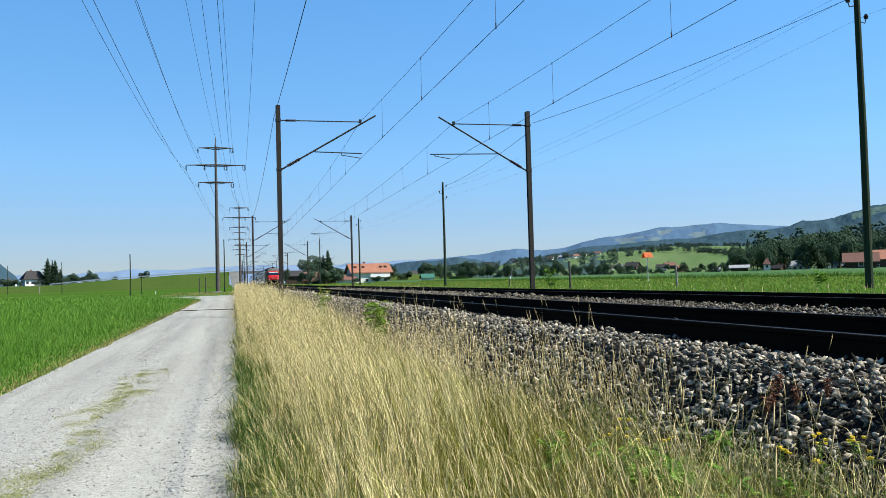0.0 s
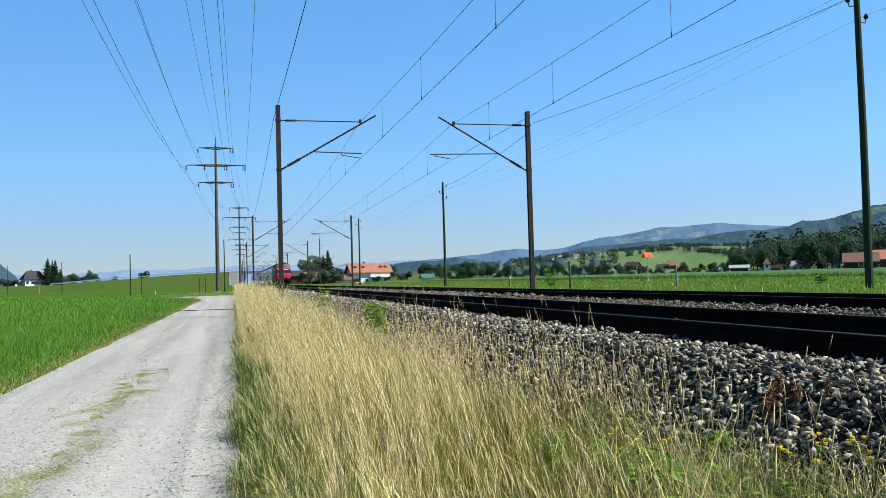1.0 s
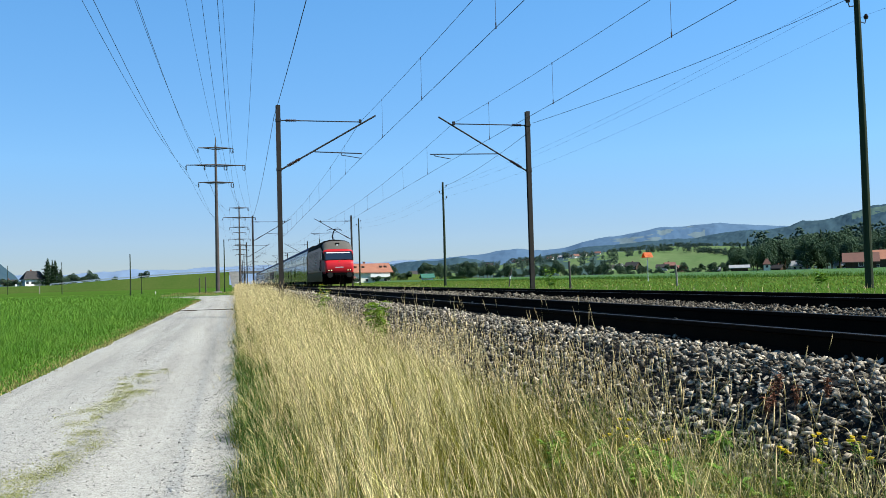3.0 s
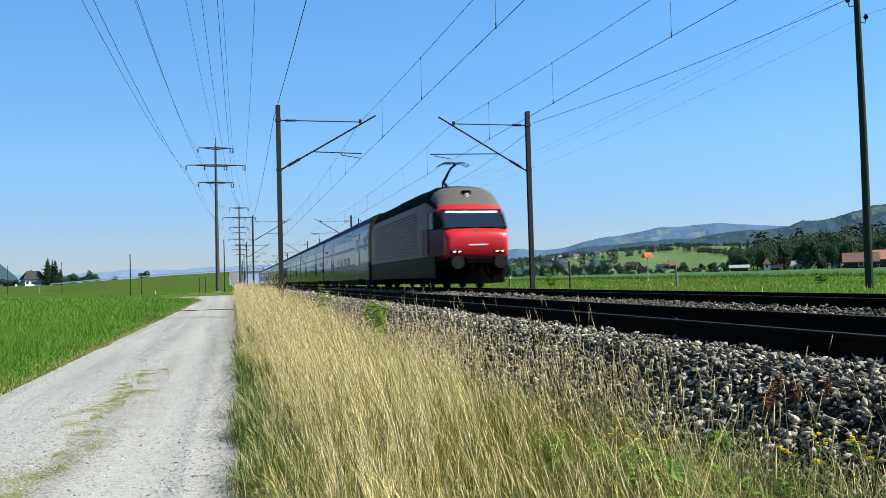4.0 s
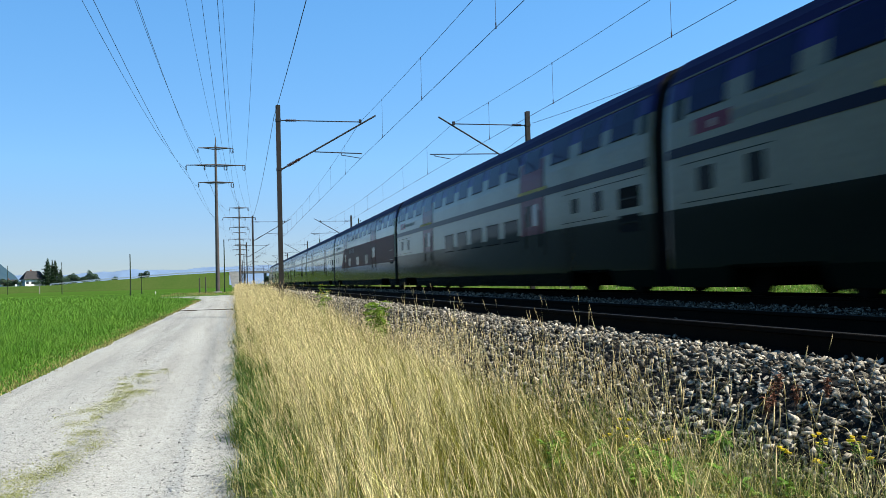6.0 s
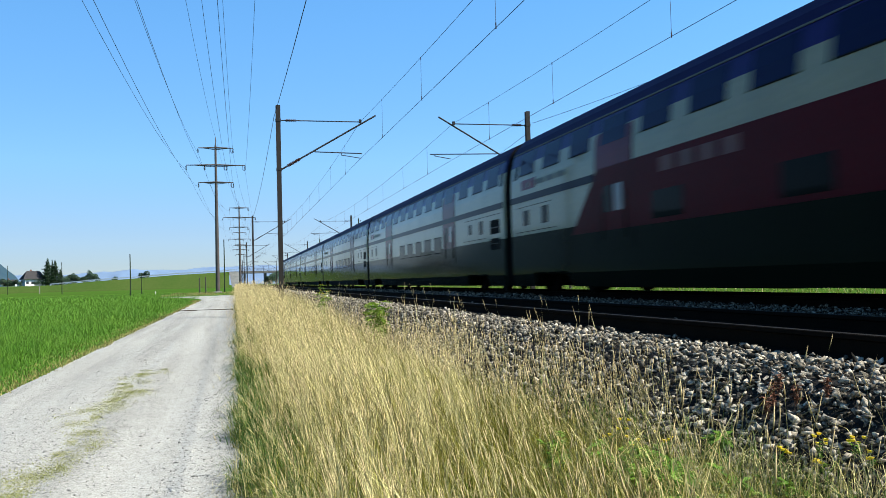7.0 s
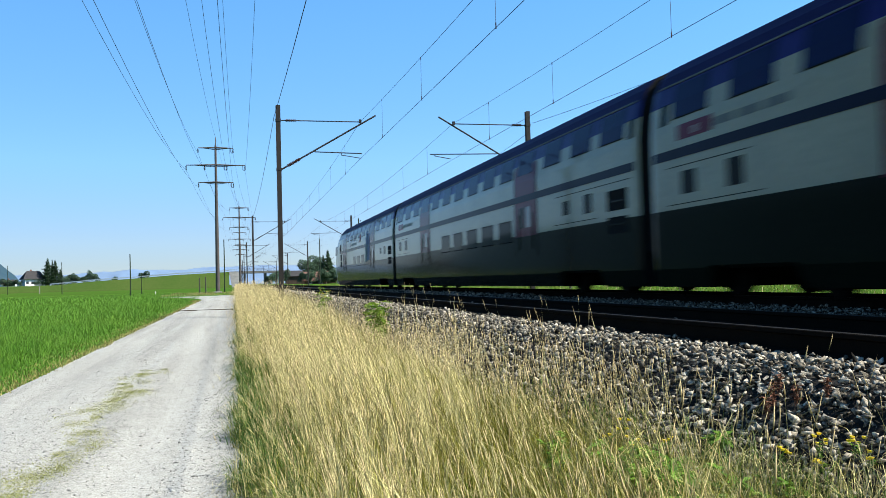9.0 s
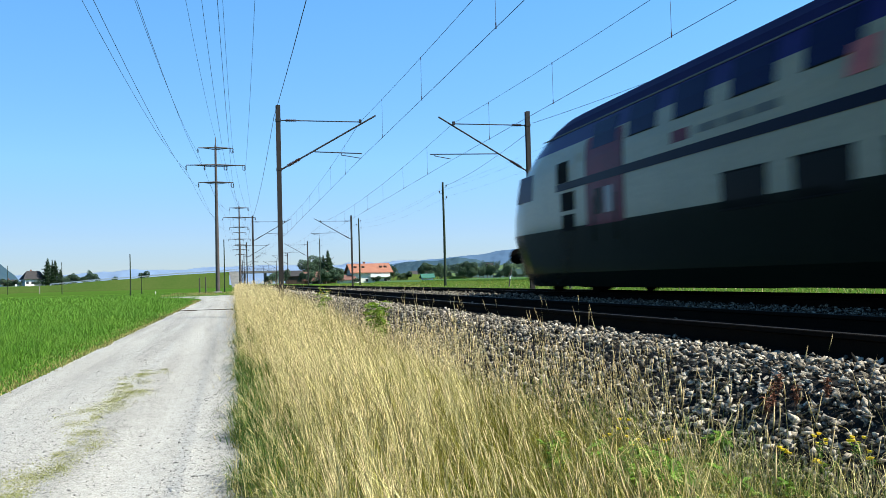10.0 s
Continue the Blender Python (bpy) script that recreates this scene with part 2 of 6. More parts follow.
    coach_first=shade("coach_first_grey", (0.138, 0.134, 0.094), (0.102, 0.098, 0.068), 0.45, scale=0.6, fine=12, bump=0.01, gloss=0.1, coat=1.0, coat_rough=0.12, coat_ior=1.22),
    coach_luggage=shade("coach_luggage_grey", (0.205, 0.200, 0.138), (0.152, 0.148, 0.102), 0.45, scale=0.6, fine=12, bump=0.01, gloss=0.1, coat=1.0, coat_rough=0.12, coat_ior=1.22),
    coach_dark=shade("coach_anthracite", (0.006, 0.0085, 0.005), (0.004, 0.0055, 0.0035), 0.6, scale=0.6, fine=12, bump=0.01, gloss=0.01, coat=0.9, coat_rough=0.10, coat_ior=1.12),
    coach_blue=shade("coach_dark_blue", (0.014, 0.013, 0.105), (0.010, 0.010, 0.076), 0.45, scale=0.6, fine=12, bump=0.01, gloss=0.03, coat=0.8, coat_rough=0.10, coat_ior=1.12),
    coach_roof=shade("coach_roof_blue", (0.014, 0.013, 0.070), (0.010, 0.010, 0.050), 0.6, scale=0.8, fine=12, gloss=0.05),
    coach_red=shade("coach_red", (0.118, 0.012, 0.030), (0.088, 0.009, 0.022), 0.5, scale=0.6, fine=12, bump=0.01, gloss=0.03, coat=0.9, coat_rough=0.10, coat_ior=1.15),
    diner_red=shade("diner_red", (0.074, 0.005, 0.010), (0.054, 0.004, 0.008), 0.5, scale=0.6, fine=12, bump=0.01, gloss=0.03, coat=0.12, coat_rough=0.15),
    navy=shade("navy_stripe", (0.006, 0.009, 0.028), (0.004, 0.006, 0.019), 0.5, scale=0.6, fine=12, bump=0.01, gloss=0.03, coat=0.7, coat_rough=0.10, coat_ior=1.12),
    coach_end=shade("coach_end_beige", (0.038, 0.034, 0.025), (0.025, 0.022, 0.016), 0.9, scale=1, fine=15, gloss=0.03),
    coach_glass=window_glass("coach_window_glass", (0.004, 0.007, 0.045), 0.5, 1.15),
    door_glass=window_glass("door_window_glass", (0.012, 0.018, 0.028), 0.5, 1.6),
    lower_glass=window_glass("lower_window_glass", (0.004, 0.005, 0.005), 0.5, 1.12),
    pale_blue=shade("pale_blue_print", (0.10, 0.16, 0.30), (0.05, 0.09, 0.20), 0.5, scale=3, fine=12, bump=0),
    teal=shade("teal_print", (0.05, 0.12, 0.13), (0.03, 0.06, 0.08), 0.5, scale=3, fine=12, bump=0),
    pink=shade("pink_print", (0.42, 0.12, 0.12), (0.30, 0.08, 0.09), 0.5, scale=3, fine=12, bump=0),
    black=shade("black_rubber", (0.012, 0.012, 0.013), rough=0.8, bump=0, gloss=0.04),
    pale_mark=shade("pale_mark", (0.26, 0.20, 0.19), rough=0.5, bump=0),
    faded_red=shade("faded_lettering", (0.13, 0.055, 0.06), rough=0.5, bump=0),
    buffer_steel=shade("buffer_steel", (0.024, 0.023, 0.021), (0.014, 0.013, 0.012), 0.6, scale=3, fine=30, gloss=0.1),
    lettering=shade("grey_lettering", (0.11, 0.12, 0.115), rough=0.5, bump=0),
    yellow=shade("yellow_line", (0.34, 0.25, 0.04), rough=0.5, bump=0),
)


def speckled_gravel():
    """Fine crushed stone: pale and dark grains, worn smoother and paler in the ruts."""
    m = bpy.data.materials.new("path_gravel")
    m.use_nodes = True
    n, l = m.node_tree.nodes, m.node_tree.links
    p = n["Principled BSDF"]
    tc = n.new("ShaderNodeTexCoord")
    cells, cells2, broad, streak = n.new("ShaderNodeTexVoronoi"), n.new("ShaderNodeTexVoronoi"), n.new("ShaderNodeTexNoise"), n.new("ShaderNodeTexNoise")
    cells.inputs["Scale"].default_value, cells2.inputs["Scale"].default_value = 85, 190
    broad.inputs["Scale"].default_value, broad.inputs["Detail"].default_value = 4.0, 6
    mp = n.new("ShaderNodeMapping")
    mp.inputs["Scale"].default_value = (2.4, 0.08, 1)
    l.new(tc.outputs["Object"], mp.inputs[0])
    l.new(mp.outputs[0], streak.inputs["Vector"])
    streak.inputs["Scale"].default_value, streak.inputs["Detail"].default_value = 1.0, 5
    for t in (cells, cells2, broad):
        l.new(tc.outputs["Object"], t.inputs["Vector"])
    ramp = n.new("ShaderNodeValToRGB")
    ramp.color_ramp.elements[0].position, ramp.color_ramp.elements[0].color = 0.0, (0.055, 0.052, 0.046, 1)
    ramp.color_ramp.elements[1].position, ramp.color_ramp.elements[1].color = 1.0, (0.47, 0.452, 0.408, 1)
    mid = ramp.color_ramp.elements.new(0.35)
    mid.color = (0.285, 0.273, 0.244, 1)
    sep, sep2 = n.new("ShaderNodeSeparateColor"), n.new("ShaderNodeSeparateColor")
    l.new(cells.outputs["Color"], sep.inputs[0])
    l.new(cells2.outputs["Color"], sep2.inputs[0])
    a = n.new("ShaderNodeMath")
    a.operation = "MULTIPLY_ADD"
    a.inputs[1].default_value = 0.60
    l.new(sep.outputs[0], a.inputs[0])
    b = n.new("ShaderNodeMath")
    b.operation = "MULTIPLY_ADD"
    b.inputs[1].default_value = 0.48
    l.new(sep2.outputs[1], b.inputs[0])
    c = n.new("ShaderNodeMapRange")
    c.inputs["From Min"].default_value, c.inputs["From Max"].default_value, c.inputs["To Min"].default_value, c.inputs["To Max"].default_value = 0.3, 0.7, -0.22, 0.34
    d = n.new("ShaderNodeMath")
    d.operation = "MULTIPLY_ADD"
    d.inputs[1].default_value = 0.45
    l.new(broad.outputs["Fac"], d.inputs[0])
    wide = n.new("ShaderNodeMath")
    wide.operation = "MULTIPLY"
    wide.inputs[1].default_value = 1.55
    l.new(streak.outputs["Fac"], wide.inputs[0])
    l.new(wide.outputs[0], d.inputs[2])
    e = n.new("ShaderNodeMath")
    e.operation = "MULTIPLY"
    e.inputs[1].default_value = 0.5
    l.new(d.outputs[0], e.inputs[0])
    l.new(e.outputs[0], c.inputs["Value"])
    l.new(c.outputs[0], b.inputs[2])
    l.new(b.outputs[0], a.inputs[2])
    l.new(a.outputs[0], ramp.inputs[0])
    l.new(ramp.outputs[0], p.inputs["Base Color"])
    p.inputs["Roughness"].default_value, p.inputs["Specular IOR Level"].default_value = 0.95, 0.1
    bp = n.new("ShaderNodeBump")
    bp.inputs["Strength"].default_value, bp.inputs["Distance"].default_value = 0.8, 0.012
    l.new(sep.outputs[0], bp.inputs["Height"])
    l.new(bp.outputs[0], p.inputs["Normal"])
    return m


M["gravel"] = speckled_gravel()


# ---- building helpers ----
def part(name, bm, material, parent=None, label="", smooth=False):
    """Links a bmesh as one mesh object, under its parent if there is one."""
    me = bpy.data.meshes.new(name)
    bm.to_mesh(me)
    bm.free()
    for m in material if isinstance(material, (list, tuple)) else (material,):
        me.materials.append(m)
    if smooth:
        me.shade_smooth()
    ob = new(name, me)
    if parent:
        ob.parent = parent
    if label:
        tagged(ob, label)
    return ob


def empty(name, at=(0, 0, 0), turn=0.0):
    ob = new(name)
    ob.empty_display_size = 0.3
    ob.matrix_basis = pose(*at, 0, 0, turn)
    return ob


def box(bm, x0, x1, y0, y1, z0, z1, bevel=0.0):
    v = [bm.verts.new((x, y, z)) for x in (x0, x1) for y in (y0, y1) for z in (z0, z1)]
    fs = [bm.faces.new([v[i] for i in f]) for f in ((0, 1, 3, 2), (4, 6, 7, 5), (0, 4, 5, 1), (2, 3, 7, 6), (0, 2, 6, 4), (1, 5, 7, 3))]
    if bevel:
        bmesh.ops.bevel(bm, geom=list({e for f in fs for e in f.edges}), offset=bevel, segments=1, affect="EDGES")
    return bm


def boxes(*rows, bevel=0.0):
    bm = bmesh.new()
    for r in rows:
        box(bm, *r, bevel=bevel)
    return bm


def tube(bm, a, b, r0, r1=None, sides=8):
    """A closed tapering rod from a to b."""
    a, b = Vector(a), Vector(b)
    r1 = r0 if r1 is None else r1
    w = (b - a).normalized()
    u = w.orthogonal().normalized()
    v = w.cross(u)
    rings = []
    for c, r in ((a, r0), (b, r1)):
        rings.append([bm.verts.new(c + (u * math.cos(k * math.tau / sides) + v * math.sin(k * math.tau / sides)) * r) for k in range(sides)])
    for k in range(sides):
        bm.faces.new((rings[0][k], rings[0][(k + 1) % sides], rings[1][(k + 1) % sides], rings[1][k]))
    bm.faces.new(rings[0][::-1])
    bm.faces.new(rings[1])
    return bm


def tubes(*rows, sides=8):
    bm = bmesh.new()
    for r in rows:
        tube(bm, *r, sides=sides)
    return bm


def line(bm, points, r, sides=4):
    """A thin wire through points."""
    for a, b in zip(points, points[1:]):
        tube(bm, a, b, r, sides=sides)
    return bm


def sagging(a, b, sag, steps=10):
    a, b = Vector(a), Vector(b)
    return [a.lerp(b, k / steps) - Vector((0, 0, 4 * sag * (k / steps) * (1 - k / steps))) for k in range(steps + 1)]


def mesh_of(name, verts, faces, material, parent=None, smooth=False):
    """A mesh from arrays: verts (n, 3) and faces (m, 3 or 4)."""
    me = bpy.data.meshes.new(name)
    verts, faces = np.asarray(verts, dtype=np.float32), np.asarray(faces, dtype=np.int32)
    k = faces.shape[1]
    me.vertices.add(len(verts))
    me.vertices.foreach_set("co", verts.ravel())
    me.loops.add(faces.size)
    me.loops.foreach_set("vertex_index", faces.ravel())
    me.polygons.add(len(faces))
    me.polygons.foreach_set("loop_start", np.arange(0, faces.size, k, dtype=np.int32))
    me.update(calc_edges=True)
    me.validate()
    for m in material if isinstance(material, (list, tuple)) else (material,):
        me.materials.append(m)
    if smooth:
        me.shade_smooth()
    ob = new(name, me)
    if parent:
        ob.parent = parent
    return ob


def blades(rng, x, y, z, height, width, lean, lean_way, curl=0.35, segments=2):
    """Arrays of tapering grass blades: a root at (x, y, z), a lean and a curl."""
    n = len(x)
    face = rng.uniform(0, math.tau, n)
    side = np.stack([np.cos(face), np.sin(face), np.zeros(n)], 1)
    way = np.stack([np.cos(lean_way), np.sin(lean_way), np.zeros(n)], 1)
    root = np.stack([x, y, z], 1)
    rows = []
    for s in range(segments + 1):
        f = s / segments
        out = lean * f * (1 + curl * f)
        c = root + way * (height * np.sin(np.minimum(out, 1.5)) * f)[:, None]
        c[:, 2] += height * f * np.cos(np.minimum(out, 1.5))
        w = width * (1 - f) ** 0.7
        rows.append((c - side * w[:, None] / 2, c + side * w[:, None] / 2) if s < segments else (c,))
    per = 2 * segments + 1
    verts = np.zeros((n, per, 3))
    for s in range(segments):
        verts[:, 2 * s], verts[:, 2 * s + 1] = rows[s]
    verts[:, -1] = rows[-1][0]
    base = (np.arange(n) * per)[:, None]
    tri = []
    for s in range(segments - 1):
        tri += [[2 * s, 2 * s + 1, 2 * s + 3], [2 * s, 2 * s + 3, 2 * s + 2]]
    tri.append([2 * segments - 2, 2 * segments - 1, 2 * segments])
    faces = np.concatenate([base + np.array(t)[None] for t in tri])
    return verts.reshape(-1, 3), faces, rows[-1][0], way


def clumps(rng, centre, size, flat=1.0):
    """Small uneven four-sided tufts at the centres: leaves seen in bunches."""
    n = len(centre)
    shape = np.array([[1, 0, -0.35], [-0.5, 0.87, -0.35], [-0.5, -0.87, -0.35], [0, 0, 0.9]])
    v = np.repeat(shape[None], n, 0) + rng.normal(0, 0.28, (n, 4, 3))
    a = rng.uniform(0, math.tau, n)
    c, s = np.cos(a)[:, None], np.sin(a)[:, None]
    v = np.stack([v[..., 0] * c - v[..., 1] * s, v[..., 0] * s + v[..., 1] * c, v[..., 2] * flat], -1)
    v = v * np.asarray(size).reshape(-1, 1, 1) + centre[:, None]
    base = (np.arange(n) * 4)[:, None]
    f = np.concatenate([base + np.array(t)[None] for t in ((0, 1, 3), (1, 2, 3), (2, 0, 3), (0, 2, 1))])
    return v.reshape(-1, 3), f


def join(*pairs):
    vs, fs, k = [], [], 0
    for v, f in pairs:
        vs.append(v)
        fs.append(f + k)
        k += len(v)
    return np.concatenate(vs), np.concatenate(fs)


# ---- ground ----
def ground_height(x):
    return float(np.interp(x, [-6, -3.3, -3.05, 0.1, 0.5, 2.3, 3.2, 11.6, 12.4, 60, 300], [0.0, 0.0, -0.01, -0.01, 0.03, 0.06, 0.30, 0.40, 0.68, 0.70, 0.3]))


def sheet(name, xs, ys, height, material):
    v = [(x, y, height(x, y)) for y in ys for x in xs]
    n = len(xs)
    f = [(j * n + i, j * n + i + 1, (j + 1) * n + i + 1, (j + 1) * n + i) for j in range(len(ys) - 1) for i in range(n - 1)]
    return mesh_of(name, v, f, material, smooth=True)


XS = [-3500, -1500, -600, -200, -60, -20, -6, -3.3, -3.05, -1.5, 0.1, 0.5, 1.4, 2.3, 3.2, 7, 11.6, 12.4, 20, 60, 150, 300, 700, 1500, 3500]
YS = [-900, -300, -100, -30, 0, 20, 50, 100, 200, 350, 600, 1200, 2500, 4800]
tagged(sheet("ground", XS, YS, lambda x, y: ground_height(x), M["soil"]), "flat farmland of grass and earth", "ground", kind="structure")


def path_height(x, y):
    u = (x + 1.45) / 1.55
    rut = 0.022 * (math.exp(-((u - 0.45) / 0.16) ** 2) + math.exp(-((u + 0.50) / 0.16) ** 2))
    return 0.035 - 0.02 * u * u - rut + 0.012 * noise.noise(Vector((x * 1.3, y * 0.5, 3.0)))


def gravel_path():
    ys = [-8 + 0.35 * k for k in range(100)] + [27 + 2.0 * k for k in range(40)]
    v, f, n = [], [], 25
    for y in ys:
        turn = max(0.0, y - 78) ** 2 * 0.006
        left = -3.02 - 0.07 * noise.noise(Vector((0, y * 0.8, 0))) - turn * 1.6
        right = 0.09 + 0.06 * noise.noise(Vector((9, y * 0.9, 0)))
        for i in range(n):
            x = left + (right - left) * i / (n - 1)
            v.append((x, y, path_height(max(x, -3.0), y) if 0 < i < n - 1 else -0.03))
    for j in range(len(ys) - 1):
        for i in range(n - 1):
            f.append((j * n + i, j * n + i + 1, (j + 1) * n + i + 1, (j + 1) * n + i))
    return tagged(mesh_of("path", v, f, M["gravel"], smooth=True), "pale grey gravel farm track with two worn ruts", "path", kind="structure")


path = gravel_path()


# ---- ballast and rails ----
def extrude(bm, profile, ys, closed=False):
    """Sweeps a profile of (x, z) along the railway."""
    rings = [[bm.verts.new((x, y, z)) for x, z in profile] for y in ys]
    n = len(profile)
    for a, b in zip(rings, rings[1:]):
        for k in range(n if closed else n - 1):
            bm.faces.new((a[k], a[(k + 1) % n], b[(k + 1) % n], b[k]))
    if closed:
        bm.faces.new(rings[0][::-1])
        bm.faces.new(rings[-1])
    return bm


BED = [(2.05, 0.02), (2.35, 0.16), (3.20, 0.705), (3.45, 0.735), (4.0, 0.72), (4.2, 0.69), (5.2, 0.69), (5.5, 0.72), (5.9, 0.745), (7.05, 0.735), (8.1, 0.75), (FAR, 0.735), (10.6, 0.745), (11.3, 0.735), (12.2, 0.45)]


def bed_height(x):
    return float(np.interp(x, [p[0] for p in BED], [p[1] for p in BED]))


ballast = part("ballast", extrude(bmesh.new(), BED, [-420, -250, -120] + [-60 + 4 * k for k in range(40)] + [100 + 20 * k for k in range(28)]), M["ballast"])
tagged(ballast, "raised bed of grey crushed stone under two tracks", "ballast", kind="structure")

RAIL_SIDE = [(-0.075, -0.172), (-0.075, -0.160), (-0.012, -0.140), (-0.010, -0.045), (-0.036, -0.034), (-0.036, -0.006), (-0.028, 0.0),
             (0.028, 0.0), (0.036, -0.006), (0.036, -0.034), (0.010, -0.045), (0.012, -0.140), (0.075, -0.160), (0.075, -0.172)]


def railway_track(centre, label):
    thing = empty("railway_track", (centre, 0, RAIL))
    tagged(thing, label, "railway track", "pair of tracks")
    for side in (-1, 1):
        bm = extrude(bmesh.new(), [(side * 0.7535 + x, z) for x, z in RAIL_SIDE], (-430, -80, 20, 120, 640), closed=True)
        bm.normal_update()
        for fc in bm.faces:
            fc.material_index = 1 if fc.normal.z > 0.9 and fc.calc_center_median().z > -0.01 else 0
        part("rail", bm, [M["rust"], M["rail_top"]], thing, "rusty steel rail with a polished running surface")
    rows = [(-1.25, 1.25, -40 + 0.6 * k - 0.13, -40 + 0.6 * k + 0.13, -0.36, -0.174) for k in range(240)]
    tagged(part("sleepers", boxes(*rows), M["sleeper"], thing), kind="stuff")
    return thing


railway_track(NEAR, "near railway track of two rusty rails in ballast")
railway_track(FAR, "second railway track of two rusty rails in ballast")


# ---- far land ----
def hill(name, label, az, reach, height, material, seed, rough=0.06, rows=26, front=0.45, crowns=0.0, step=0.16):
    """A long ridge round the view: az in degrees from the tracks, its height at each."""
    n = int((az[-1] - az[0]) / step)
    bumpy = random.Random(seed)
    v, f = [], []
    for j in range(rows):
        s = j / (rows - 1)
        up = math.sin(min(1.0, s / 0.72) * math.pi / 2) ** 1.3 if s < 0.72 else math.cos((s - 0.72) / 0.28 * math.pi / 2)
        for i in range(n + 1):
            a = radians(az[0] + (az[-1] - az[0]) * i / n)
            h = float(np.interp(math.degrees(a), az, height))
            r = reach * (front + (1.25 - front) * s)
            w = noise.fractal(Vector((a * 24 + seed, s * 3.5, seed)), 1.0, 2.0, 5)
            z = h * up * (1 + rough * w * (2.2 if s < 0.6 else 1.0)) + 0.2 + crowns * bumpy.uniform(-1, 0.6) ** 3
            v.append((r * math.sin(a), r * math.cos(a), z if j else -2.0))
    for j in range(rows - 1):
        for i in range(n):
            f.append((j * (n + 1) + i, j * (n + 1) + i + 1, (j + 1) * (n + 1) + i + 1, (j + 1) * (n + 1) + i))
    ob = mesh_of(name, v, f, material, smooth=True)
    tagged(ob, label, "hill", kind="structure")
    return ob, v, f, n + 1


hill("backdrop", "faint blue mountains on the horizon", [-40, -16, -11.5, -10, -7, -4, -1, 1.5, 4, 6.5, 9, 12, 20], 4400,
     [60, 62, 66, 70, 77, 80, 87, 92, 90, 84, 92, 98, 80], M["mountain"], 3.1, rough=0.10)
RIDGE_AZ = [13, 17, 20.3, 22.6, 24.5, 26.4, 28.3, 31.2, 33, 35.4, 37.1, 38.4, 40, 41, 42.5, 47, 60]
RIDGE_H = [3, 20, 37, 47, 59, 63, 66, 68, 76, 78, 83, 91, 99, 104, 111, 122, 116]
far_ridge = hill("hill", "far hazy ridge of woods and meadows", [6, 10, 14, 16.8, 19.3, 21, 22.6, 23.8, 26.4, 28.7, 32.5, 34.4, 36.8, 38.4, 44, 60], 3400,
                 [45, 60, 83, 95, 112, 102, 111, 131, 151, 176, 183, 175, 157, 141, 120, 100], M["hazed_far_forest"], 7.7, rough=0.03, rows=150, step=0.07)
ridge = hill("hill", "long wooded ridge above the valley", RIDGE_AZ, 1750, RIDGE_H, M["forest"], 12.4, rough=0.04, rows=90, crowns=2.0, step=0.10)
hill("hill", "low wooded hill at the mouth of the valley", [8, 10.5, 10.9, 11.7, 12.5, 13.8, 15.2, 16.4, 18, 20], 2000, [4, 27, 36, 41, 45, 43, 51, 45, 24, 3], M["forest"], 17.0, rough=0.05, rows=50, crowns=2.0, step=0.10)
hill("hill", "low wooded hill behind the white house", [-45, -30, -18, -15.6, -14.4, -13.2, -12.4], 900, [84, 66, 48, 40, 31, 14, 0], M["forest"], 21.0, rough=0.08)


def patched(made, open_land, woods, bright, grain=0.006):
    """Woods, hedges and paler fields over a slope, where bright(az, distance) is the share of open land."""
    ob, v, f, n = made
    slots = np.zeros(len(f), dtype=np.int32)
    for k, q in enumerate(f):
        x, y, z = v[q[0]]
        a, r = math.degrees(math.atan2(x, y)), math.hypot(x, y)
        w = noise.fractal(Vector((a * 0.55, r * grain, 5.5)), 1.0, 2.0, 3)
        slots[k] = 1 if w > bright(a, r) else 0
    ob.data.materials.clear()
    for m in (open_land, woods):
        ob.data.materials.append(M[m])
    ob.data.polygons.foreach_set("material_index", slots)
    ob.data.update()
    return ob


def clearings(a, r):
    """High meadows on the far ridge."""
    return (0.02 if 25.5 < a < 31.8 and 2050 < r < 2750 else -0.75) if a > 20 else -0.8


def glade(a, r):
    """Small fields high on the wooded ridge."""
    return 0.05 if 40.5 < a < 43.5 and 1320 < r < 1445 else -0.95


patched(far_ridge, "hazed_far_meadow", "hazed_far_forest", clearings, 0.004)
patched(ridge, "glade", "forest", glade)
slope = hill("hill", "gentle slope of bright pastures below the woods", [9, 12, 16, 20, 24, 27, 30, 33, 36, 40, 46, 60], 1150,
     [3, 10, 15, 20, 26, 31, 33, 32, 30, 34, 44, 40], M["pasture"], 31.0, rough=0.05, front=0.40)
patched(slope, "pasture", "hazed_wood_patch", lambda a, r: float(np.interp(a, [9, 14, 20, 24.5, 26, 34, 35.5, 40, 60], [-0.05, 0.02, -0.05, -0.1, 0.95, 0.95, -0.25, -0.3, -0.3])))


# ---- the train: y runs back from the front of each vehicle, z up from the rails ----
SHELL = [(1.32, 0.16), (1.385, 0.50), (1.39, 1.60), (1.39, 2.58), (1.39, 2.77), (1.385, 3.10), (1.365, 3.32), (1.33, 3.60), (1.245, 3.96), (1.13, 4.20), (0.93, 4.42), (0.60, 4.56), (0.0, 4.62)]


def half_width(z):
    return float(np.interp(z, [p[1] for p in SHELL], [p[0] for p in SHELL]))


